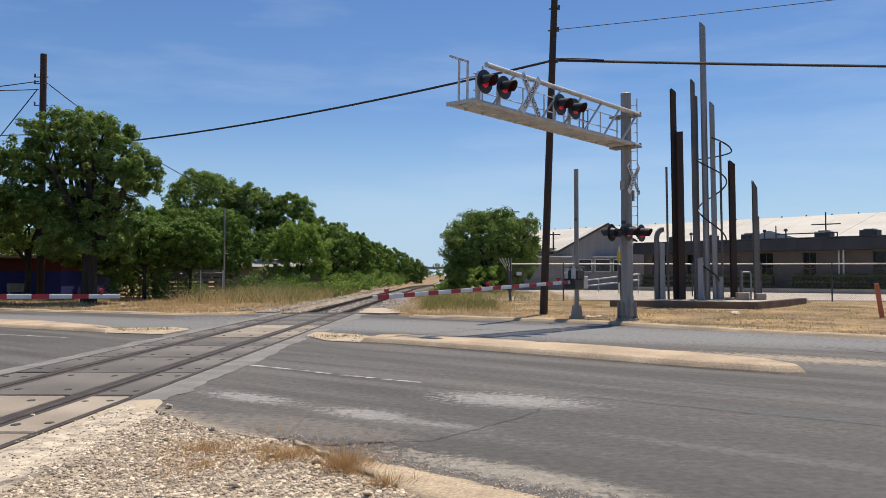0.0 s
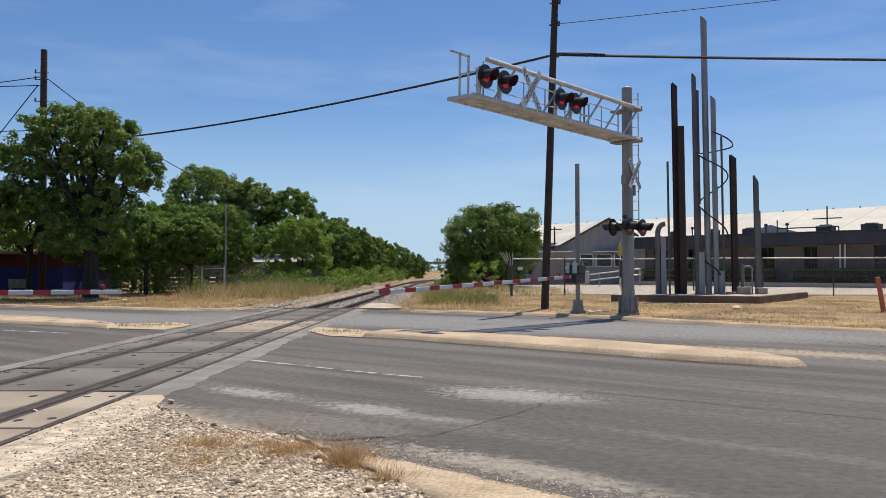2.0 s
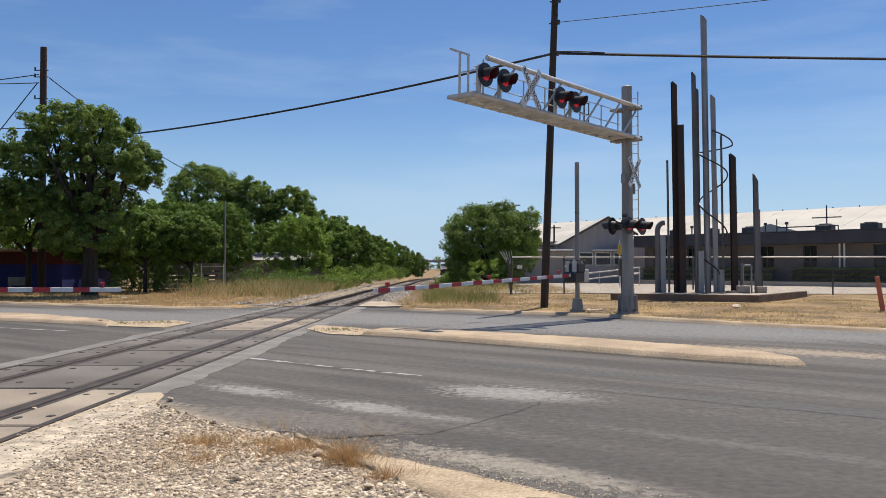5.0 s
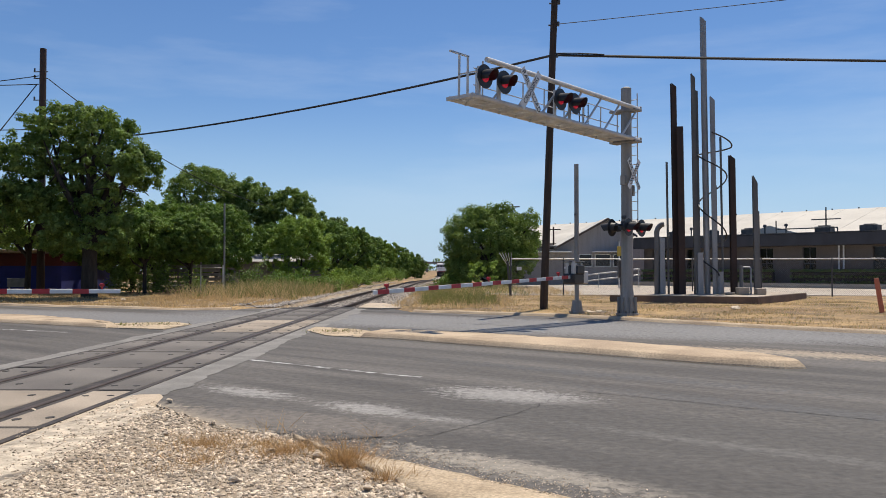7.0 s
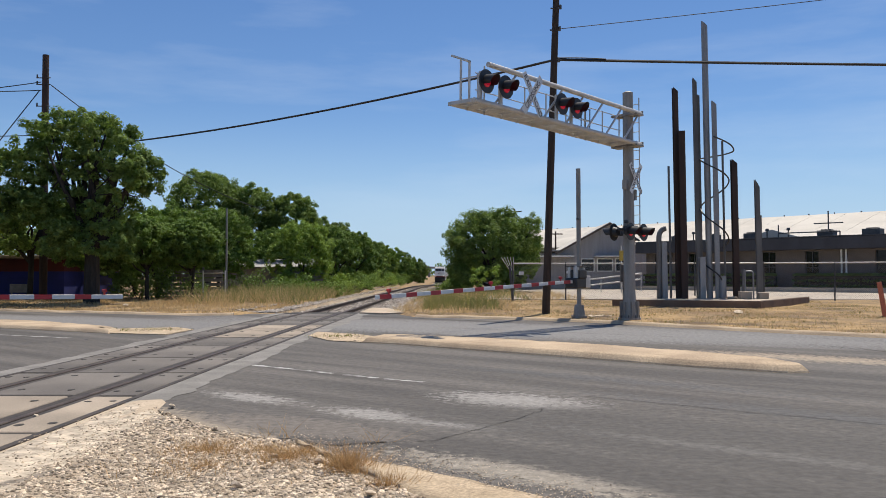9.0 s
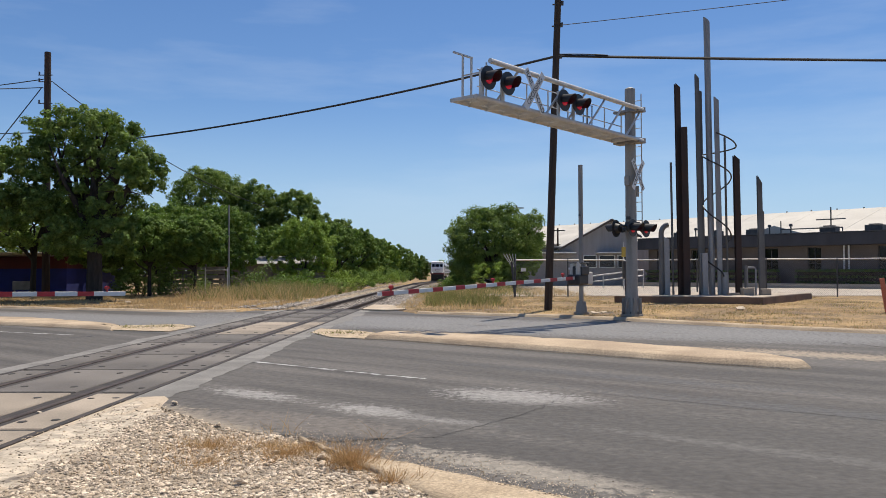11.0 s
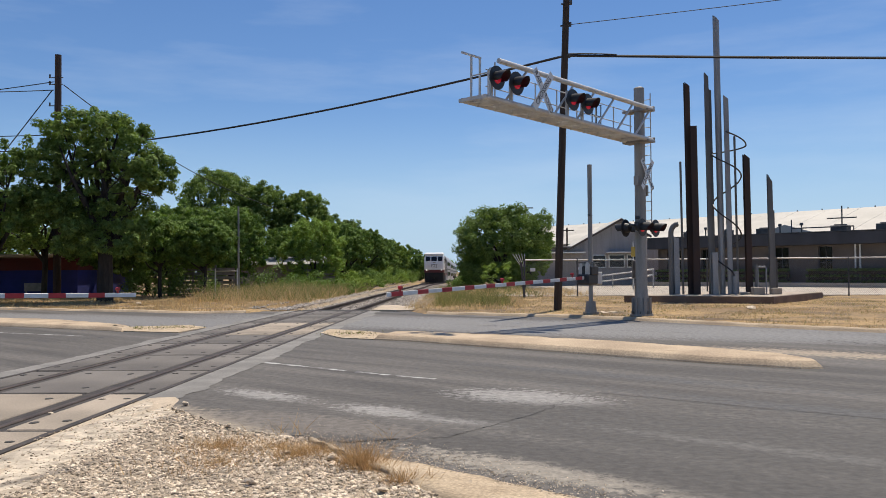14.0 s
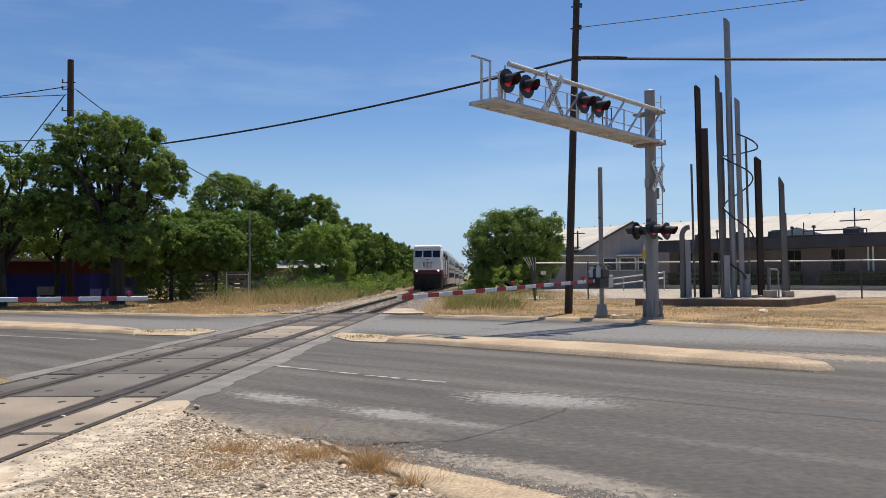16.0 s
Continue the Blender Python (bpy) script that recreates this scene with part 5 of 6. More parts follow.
tree(-11.0, 73.0, 5.9, 2.7, 0.3, M_LEAF, GRN, 23, 120, 70, 0.16, 7, 0.15, cr=0.19)
tree(-13.5, 86.0, 7.4, 3.2, 0.8, M_OAK, GRN, 24, 100, 60, 0.22, 7, 0.2)
tree(-10.8, 86.0, 6.1, 2.7, 0.3, M_LEAF, GRN, 25, 110, 65, 0.19, 7, 0.15)
tree(-11.0, 100.0, 6.1, 2.9, 0.3, M_LEAF, GRN, 26, 110, 65, 0.22, 7, 0.15)
tree(-10.8, 116.0, 5.9, 2.9, 0.3, M_BRIGHT, YEL, 27, 100, 60, 0.25, 7, 0.15)
tree(-10.8, 134.0, 6.0, 3.0, 0.3, M_LEAF, GRN, 28, 100, 60, 0.27, 7, 0.15)
tree(-10.8, 155.0, 6.2, 3.0, 0.3, M_LEAF, GRN, 29, 100, 60, 0.3, 7, 0.15)
tree(-11.0, 185.0, 6.3, 3.2, 0.3, M_LEAF, GRN, 30, 90, 60, 0.33, 7, 0.15)
tree(-11.0, 225.0, 6.4, 3.4, 0.3, M_OAK, GRN, 31, 90, 60, 0.36, 7, 0.15)
tree(2.6, 65.5, 6.7, 4.1, 0.3, M_OAK, "broad rounded dark green tree beside the track", 34, 260, 80, 0.16, 12, 0.25, cr=0.17)
tree(1.9, 59.0, 2.5, 1.2, 0.2, M_BRIGHT, "small bright green sapling in front of a darker tree", 35, 9, 50, 0.14, 7, 0.04, cr=0.3)
for i, (tx, ty, th, tr) in enumerate(((0.6, 84, 2.6, 1.8), (1.6, 100, 4.2, 2.6), (1.8, 122, 5.0, 2.9), (2.2, 150, 5.6, 3.2), (2.6, 190, 6.0, 3.6), (3.0, 240, 6.6, 4.0), (3.4, 310, 7.0, 4.4))):
    tree(tx, ty, th, tr, 0.2, M_OAK, GRN, 50 + i, 80, 60, 0.16 + ty * 0.001, 6, 0.13)
tree(4.4, 70.0, 5.2, 2.3, 0.3, M_OAK, "dense dark green tree beside the track", 36, 110, 60, 0.2, 8, 0.2)


def bush(x, y, h, r, material, seed, label):
    random.seed(seed), np.random.seed(seed)
    ob = thing("bush", pose(x, y, 0.02 + dip(y)), label, "bush", "bushes on the verge")
    bm = B()
    cl = []
    for i in range(26):
        a, q = random.uniform(0, 6.28), r * math.sqrt(random.random())
        z = h * random.uniform(0.25, 0.95) * (1 - 0.5 * (q / r) ** 2)
        cl.append((q * math.cos(a), q * math.sin(a), z, r * 0.3))
        if i % 3 == 0:
            tube(bm, (0, 0, -0.05), cl[-1][:3], 0.03, 0.012, 5)
    part("stem", bm, M_BARK, ob)
    leaves("foliage", cl, 90, 0.07, material, ob)


for i, (x, y, h, r, m, lb) in enumerate((
        (-9.2, 57, 1.5, 1.5, M_LEAF, "low green bush in dry grass"), (-10.6, 54, 1.7, 1.6, M_LEAF, "low green bush in dry grass"),
        (-12.6, 52, 2.0, 1.7, M_HEDGE, "grey-green shrub beside a fence"), (-8.8, 64, 1.6, 1.5, M_BRIGHT, "low green bush in dry grass"),
        (-8.6, 72, 1.7, 1.5, M_LEAF, "low green bush in dry grass"), (-16.6, 49.5, 2.4, 1.7, M_OAK, "shaded bush under trees"),
        (-8.8, 82, 1.8, 1.6, M_LEAF, "low green bush in dry grass"), (-8.9, 95, 2.0, 1.8, M_BRIGHT, "low green bush in dry grass"),
        (-8.9, 110, 2.2, 1.9, M_LEAF, "low green bush in dry grass"), (-9.0, 130, 2.4, 2.1, M_LEAF, "low green bush in dry grass"),
        (-0.7, 68, 1.3, 1.1, M_LEAF, "low green bush beside the track"), (-0.5, 76, 1.4, 1.2, M_OAK, "low green bush beside the track"),
        (-0.3, 86, 1.6, 1.3, M_LEAF, "low green bush beside the track"), (0.0, 98, 1.8, 1.5, M_OAK, "low green bush beside the track"), (-18.6, 49.0, 2.4, 1.8, M_OAK, "shaded bush under trees"))):
    bush(x, y, h, r, m, 60 + i, lb)


def hedge(a, b, h, d):
    """A clipped hedge along the office wall."""
    m, L = wall_frame(a, b)
    ob = thing("hedge", m @ pose(0, 0, 0.38), "clipped dark green hedge along the office wall", "hedge", "hedges along the office")
    np.random.seed(5)
    cl = [(x, y, z, 0.16) for x in np.arange(0.15, L, 0.3) for y in (0.15, d / 2, d - 0.15) for z in (0.15, h * 0.5, h - 0.12)]
    leaves("foliage", cl, 26, 0.075, M_HEDGE, ob)
    part("hedge_core", box(B(), (L / 2, d / 2, h / 2 - 0.05), (L - 0.2, d - 0.5, h - 0.35), 0.05), M_BARK, ob)


wd = Vector((21.0, -21.4)).normalized()
wo = Vector((-wd.y, wd.x)) * -1.6
bed = [Vector((17.0, 77.0)) + wd * a + wo * b for a, b in ((0.2, 1.5), (29.8, 1.5), (29.8, 0.02), (0.2, 0.02))]
tagged(link("planting_bed", prism(B(), [tuple(q) for q in bed], 0.1, 0.5), M_LOT), "raised pale concrete bed under the hedges", "planting bed", kind="structure")
for s0, s1 in ((0.6, 12.7), (14.0, 29.6)):
    pa, pb = Vector((17.0, 77.0)) + wd * s0 + wo, Vector((17.0, 77.0)) + wd * s1 + wo
    hedge(tuple(pa), tuple(pb), 1.12, 0.9)


def blades(name, places, material, label, wid=0.026, lean=0.55):
    """Grass as thin leaning blades: (x, y, z, height) each."""
    p = np.array(places)
    n = len(p)
    a = np.random.uniform(0, 6.283, n)
    ln = np.random.normal(0, lean, (n, 2)) * p[:, 3:4]
    v = np.empty((n, 3, 3))
    dx, dy = np.cos(a) * wid / 2, np.sin(a) * wid / 2
    v[:, 0] = np.stack([p[:, 0] - dx, p[:, 1] - dy, p[:, 2] - 0.02], 1)
    v[:, 1] = np.stack([p[:, 0] + dx, p[:, 1] + dy, p[:, 2] - 0.02], 1)
    v[:, 2] = np.stack([p[:, 0] + ln[:, 0], p[:, 1] + ln[:, 1], p[:, 2] + p[:, 3]], 1)
    ob = swarm(name, v.reshape(-1, 3), 3, material)
    return tagged(ob, label, "grass", kind="stuff")


def scatter(n, x0, x1, y0, y1, h0, h1, keep):
    out = []
    while len(out) < n:
        x, y = random.uniform(x0, x1), random.uniform(y0, y1)
        c = 0.7 * noise.noise((x * 0.45, y * 0.45, 9)) + 0.5 * noise.noise((x * 1.7, y * 1.7, 4))
        if keep(x, y) and c > random.uniform(-0.35, 0.42):
            out.append((x, y, height(x, y), random.uniform(h0, h1) * (1 + 0.6 * c)))
    return out


random.seed(3), np.random.seed(3)
verge = lambda x, y: crossings(x, y, ROAD_OUTLINE) > 0.35 and abs(x - TRACK_X) > 2.6
blades("dry_grass", scatter(26000, -24, -7.4, 32.3, 50, 0.04, 0.17, verge), M_STRAW, "dry golden grass on the verge")
blades("dry_grass", scatter(5000, -13.5, -8, 40, 62, 0.3, 0.85, verge), M_STRAW, "tall dry brown weeds on the verge")
blades("green_weeds", scatter(8000, -13.5, -8, 41, 70, 0.3, 0.95, verge), M_WEED, "olive green weeds in dry grass")
blades("dry_grass", scatter(24000, -2.8, 18, 20, 46, 0.015, 0.075, verge), M_STRAW, "short scorched grass")
blades("dry_grass", scatter(3600, -2.6, 2.4, 31.2, 46, 0.05, 0.26, verge), M_STRAW, "dry golden grass beside the track")
blades("green_weeds", scatter(1500, -1.5, 1.7, 33.5, 42, 0.2, 0.6, verge), M_WEED, "olive green weeds beside the track")
blades("dry_grass", scatter(7000, -2.6, 7, 46, 64, 0.08, 0.35, verge), M_STRAW, "dry golden grass beyond the fence line")
blades("green_weeds", scatter(3000, -2.6, 4, 46, 68, 0.15, 0.55, verge), M_WEED, "olive green weeds beside the track")
blades("green_weeds", scatter(9000, -2.8, 18, 20, 46, 0.015, 0.06, verge), M_WEED, "short olive turf in scorched grass")
near = []
for cx, cy, r, k, h in ((-2.15, 7.2, 0.32, 800, 0.085), (-1.97, 6.6, 0.3, 600, 0.06), (-1.9, 7.0, 0.3, 260, 0.06), (-1.64, 7.2, 0.26, 380, 0.06), (-1.43, 6.93, 0.24, 700, 0.075), (-1.3, 7.1, 0.2, 380, 0.07),
                        (-1.49, 6.72, 0.3, 260, 0.05), (-0.86, 6.62, 0.14, 620, 0.15), (-0.8, 6.45, 0.16, 260, 0.08), (-0.5, 6.05, 0.14, 260, 0.1), (-1.75, 7.95, 0.3, 30, 0.12), (-0.75, 7.75, 0.25, 14, 0.14)):
    for i in range(k):
        a, q = random.uniform(0, 6.28), abs(random.gauss(0, 0.8)) * r
        near.append((cx + q * math.cos(a), cy + q * math.sin(a) * 0.9, 0.03, h * random.uniform(0.3, 1.5)))
blades("dry_grass", near, M_TUFT, "dry straw tufts in gravel", 0.006, 0.9)
random.seed(4), np.random.seed(4)
pl = []
while len(pl) < 33000:
    x, y = random.uniform(-3.9, 0.3), 4.6 + random.random() ** 1.4 * 5.4
    d = crossings(x, y, ROAD_OUTLINE)
    kerb_x = np.interp(-y, [-7.6, -6.97, -6.64, -6.15, -5.83, -5.2], [-1.42, -1.08, -0.9, -0.55, -0.33, 0.08]) if y < 7.6 else 9
    drift = noise.noise((x * 1.6, y * 1.6, 2)) * 0.35 + noise.noise((x * 5, y * 5, 6)) * 0.2
    bare = np.interp(x, [-3.9, -3.45, -2.9], [0.05, 0.22, 0.85]) + drift
    if d > -0.14 and x < kerb_x and random.random() < bare:
        pl.append((x, y, height(x, y) + 0.002, (0.005 + 0.026 * random.random() ** 3.2) * (1.0 if x > -3.2 else 0.6)))
pl += [(-3.95 + abs(random.gauss(0, 0.2)), random.uniform(4.6, 10.2), 0.03, 0.003 + 0.007 * random.random() ** 2) for i in range(260)]
tagged(rocks("gravel", pl, M_STONE), "pale crushed limestone gravel", "gravel", kind="stuff")
pl = []
while len(pl) < 6000:
    x = random.uniform(-1.6, 3.0)
    y = float(np.interp(x, [-1.75, -0.75, 0.05, 1.0, 3.0], [7.85, 7.2, 6.45, 5.5, 3.6])) + random.gauss(-0.05, 0.3)
    pl.append((x, y, 0.012 + 0.12 * max(0.0, -0.2 - x - 0.5 * (y - 6.4)) * 0.3, 0.003 + 0.008 * random.random() ** 2))
tagged(rocks("road_grit", pl, M_STONE), "loose grit washed onto the road edge", "gravel", kind="stuff")
pl = []
while len(pl) < 11000:
    x, y = TRACK_X + random.uniform(-3.6, 3.6), 34 + random.random() ** 1.7 * 70
    k = abs(x - TRACK_X)
    if not 0.66 < k < 0.84:
        pl.append((x, y, np.interp(k, [0, 1.4, 1.7], [-0.165, -0.15, -0.14]) + dip(y) if k < 1.8 else height(x, y) + 0.01, random.uniform(0.04, 0.085)))
tagged(rocks("ballast", pl, M_BALLAST), "pale grey track ballast", "gravel", kind="stuff")
for x, y, r in ((-2.35, 8.2, 0.06), (-3.3, 9.75, 0.05), (-1.1, 6.75, 0.055), (-0.9, 6.95, 0.05), (-1.55, 5.95, 0.06), (-2.6, 7.6, 0.05), (-0.6, 5.75, 0.045), (-4.55, 9.1, 0.04), (-1.5, 6.9, 0.05)):
    ob = rocks("stone", [(0, 0, r * 0.3, r)], M_STONE)
    ob.matrix_basis = pose(x, y, max(height(x, y), 0.0) + 0.01)
    tagged(ob, "loose pale stone lying in gravel", "stone", "loose stones")
pl = []
for cx, cy, rx, ry in ((-2.6, 20.6, 0.8, 0.7), (-8.6, 23.2, 0.9, 0.7), (-2.2, 19.4, 0.5, 0.3)):
    for i in range(60):
        pl.append((cx + random.gauss(0, 0.5) * rx, cy + random.gauss(0, 0.5) * ry, 0.02, 0.01 + 0.05 * random.random() ** 4))
tagged(rocks("median_rubble", pl, M_STONE), "broken concrete crumbs on the median", "gravel", kind="stuff")
blades("green_weeds", [(cx + random.gauss(0, 0.35), cy + random.gauss(0, 0.25), 0.01, random.uniform(0.03, 0.12)) for cx, cy in ((-2.9, 20.9), (-8.3, 23.4), (-9.2, 23.0), (-1.4, 19.9)) for i in range(130)],
       M_WEED, "sparse olive weeds on the median", 0.02, 0.9)
for x, y in ((9.9, 30.2), (-15.0, 38.0)):
    ob = rocks("stone", [(0, 0, 0.05, 0.22)], M_STONE)
    ob.matrix_basis = pose(x, y, height(x, y) + 0.03)
    tagged(ob, "white rock lying on dry grass", "stone", "loose stones")


# ---- store, sheds and clutter under the trees ----
def store():
    ob = thing("corner_store", pose(-25.8, 55.0, 0.0), "low store with red and blue painted walls in deep shade", "building")
    L, d = 22.0, 9.0
    part("wall", box(B(), (-L / 2, d / 2, 0.9), (L, d, 1.8)), M_SHOPBLUE, ob, "blue painted wall")
    part("wall", box(B(), (-L / 2, d / 2, 2.2), (L + 0.04, d + 0.04, 0.8)), M_SHOPRED, ob, "faded red painted band")
    # the deep front overhang is added to keep the walls dark
    part("roof", box(B(), (-L / 2, d / 2 - 1.2, 2.72), (L + 0.8, d + 3.2, 0.16), 0.02), M_SLABTOP, ob, "pale flat roof edge")
    for x in (-7.5, -13.5):
        w = part("window", box(B(), (x, -0.02, 1.1), (1.6, 0.05, 1.0)), M_GLASS, ob)
        part("window_frame", box(B(), (x, -0.015, 0.55), (1.8, 0.09, 0.08)), M_WHITE, w)


store()
ob = thing("notice_board", pose(-25.5, 50.0, 0.05), "grey board leaning in the shade before the store", "sign")
part("board", box(B(), (-0.6, 0, 0.72), (1.2, 0.05, 0.5), 0.01), M_SHED, ob)
part("leg", box(B(), (-1.1, 0.03, 0.4), (0.07, 0.05, 0.8)), M_SHED, ob)
part("leg", box(B(), (-0.1, 0.03, 0.4), (0.07, 0.05, 0.8)), M_SHED, ob)


def board_fence(x0, x1, y, h, label):
    ob = thing("board_fence", pose(x0, y, 0.03), label, "fence", "board fences")
    n = int((x1 - x0) / 1.4) + 1
    for i in range(n):
        part("fence_post", box(B(), (i * 1.4, 0.08, h / 2), (0.1, 0.1, h + 0.2)), M_SHED, ob)
    for i in range(7):
        part("fence_board", box(B(), ((x1 - x0) / 2, 0, 0.15 + i * h / 7.2), (x1 - x0, 0.03, h / 9.5)), M_SHED, ob)


board_fence(-18.4, -14.4, 51.5, 1.9, "grey weathered board fence behind shrubs")
board_fence(-13.0, -9.6, 60, 1.8, "grey weathered board fence behind shrubs")
ob = thing("metal_gate", pose(-14.9, 49.2, 0.05), "thin pale pipe gate frame beside shrubs", "gate")
for x in (0, 1.3):
    part("gate_post", tube(B(), (x, 0, 0), (x, 0, 1.75), 0.04, seg=8), M_GALV, ob)
part("gate_bar", tube(B(), (0, 0, 1.6), (1.3, 0, 1.6), 0.025, seg=8), M_GALV, ob)
sh = thing("garden_shed", pose(-14.5, 63.0, 0.0), "small house with pale metal roof behind trees", "building")
part("wall", box(B(), (0, 2, 1.1), (6.5, 4, 2.2)), M_SHED, sh)
bm = B()
for y0, y1, z0, z1 in ((-0.4, 2, 2.15, 2.75), (2, 4.4, 2.75, 2.15)):
    vs = [bm.verts.new(p) for p in ((-3.6, y0, z0), (3.6, y0, z0), (3.6, y1, z1), (-3.6, y1, z1))]
    bm.faces.new(vs)
part("roof", bm, M_GREYWALL, sh, "pale sheet metal roof")

# distance: an overpass, woods on the horizon, far poles
ov = thing("overpass", pose(0, 640, 0), "pale concrete road overpass far down the railway", "bridge")
part("deck", box(B(), (0, 0, 6.9), (120, 10, 1.5)), M_APRON, ov)
for x in (-40, -22, 10, 28, 46):
    part("pier", box(B(), (x, 0, 3), (1.6, 6, 6.4)), M_APRON, ov)
random.seed(8), np.random.seed(8)
cl = [(x + random.uniform(-6, 6), 700 + random.uniform(-30, 60), random.uniform(2, 9) * (0.5 if abs(x) < 20 else 1), 5.0) for x in np.arange(-520, 520, 5)]
woods = leaves("far_woods", cl, 45, 1.3, M_OAK, None)
tagged(woods, "distant dark green woods on the horizon", "woods", kind="stuff")
for x, y, h in ((6.3, 95, 8.9), (11.0, 96, 6.4)):
    fp = thing("power_pole", pose(x, y, 0), "distant wooden power pole with crossarm", "utility pole", "utility poles")
    part("shaft", tube(B(), (0, 0, 0), (0, 0, h), 0.12, 0.09, 8), M_POLE, fp)
    part("crossarm", box(B(), (0, 0, h - 0.3), (1.6, 0.1, 0.12)), M_POLE, fp)
ob = thing("switch_stand", pose(-2.3, 128.0, dip(128.0)), "small black track switch stand beside the rails", "switch stand")
part("stand", tube(B(), (0, 0, 0), (0, 0, 0.8), 0.08, seg=8), M_BLACK, ob)
part("target", box(B(), (0, 0, 0.85), (0.5, 0.06, 0.3), 0.02), M_BLACK, ob)
ob = thing("marker_post", pose(13.9, 27.9, 0.05) @ pose(0, 0, 0, 0, -9), "leaning orange marker post on the verge", "marker post")
part("blade", box(B(), (0, 0, 0.6), (0.16, 0.04, 1.25), 0.01), M_ORANGE, ob)
ob = thing("utility_box", pose(8.95, 46.1, 0.05), "grey utility box on a post at the fence", "utility box")
part("box_post", tube(B(), (0, 0.1, 0), (0, 0.1, 2.1), 0.05, seg=8), M_DKMETAL, ob)
part("box_body", box(B(), (0, -0.06, 1.55), (0.4, 0.25, 1.0), 0.03), M_STEEL, ob)
part("box_door", box(B(), (0, -0.195, 1.55), (0.34, 0.02, 0.9), 0.008), M_DKMETAL, ob)
ob = thing("parking_sign", pose(11.5, 60.0, 0.15), "yellow upright sign on a thin post", "sign")
part("sign_post", tube(B(), (0, 0.04, 0), (0, 0.04, 3.4), 0.04, seg=8), M_GALV, ob)
part("sign_plate", box(B(), (0, 0, 2.7), (0.3, 0.03, 0.7), 0.01), M_YELLOW, ob)
for x, y, a, w in ((4.55, 27.9, 20, 0.5), (4.8, 27.75, -35, 0.4), (4.35, 28.1, 70, 0.3)):
    tagged(link("broken_board", box(B(), (0, 0, 0.03), (w, 0.12, 0.02), 0.004), M_CONC), "broken pale board lying by the gate", "debris", "broken boards").matrix_basis = pose(x, y, 0.14, 6, -5, a)
ob = thing("street_lamp", pose(-25.6, 40.0, 0.0), "pale street lamp with flat glass head", "street lamp")
part("pole", tube(B(), (-2.4, 0, 0), (-2.4, 0, 9.2), 0.09, 0.07, 8), M_GALV, ob)
part("arm", run(B(), [(-2.4, 0, 9.1), (-1.2, 0, 9.3), (0.0, 0, 9.2)], 0.04), M_GALV, ob)
part("lamp_head", box(B(), (0.25, 0, 9.15), (0.7, 0.3, 0.16), 0.04), M_WHITE, ob)


# ---- the train ----
def wheels(parent, ys):
    for y in ys:
        for x in (-0.75, 0.75):
            part("wheel", tube(B(), (x - 0.06, y, 0.48), (x + 0.06, y, 0.48), 0.48, seg=20), M_TBLACK, parent)


def truck(parent, y, n=2):
    bm = B()
    for x in (-0.95, 0.95):
        box(bm, (x, y, 0.62), (0.14, 3.4, 0.34), 0.04)
        box(bm, (x, y, 0.85), (0.2, 1.2, 0.25), 0.03)
    box(bm, (0, y, 0.75), (1.9, 0.5, 0.3), 0.03)
    part("truck_frame", bm, M_TBLACK, parent)
    wheels(parent, (y - 1.2, y + 1.2))


def hull(rings):
    """A skin through cross-sections along y, each a loop of (x, z)."""
    bm = B()
    rr = [[bm.verts.new((x, y, z)) for x, z in loop] for y, loop in rings]
    k = len(rr[0])
    for a, b in zip(rr, rr[1:]):
        for i in range(k):
            bm.faces.new((a[i], a[(i + 1) % k], b[(i + 1) % k], b[i]))
    bm.faces.new(rr[0]), bm.faces.new(rr[-1][::-1])
    return bm


def section(w, z0, z1, c):
    h = w / 2
    return [(-h, z0), (h, z0), (h, z1 - c), (h - c * 0.35, z1 - c * 0.3), (h - c, z1), (-h + c, z1), (-h + c * 0.35, z1 - c * 0.3), (-h, z1 - c)]


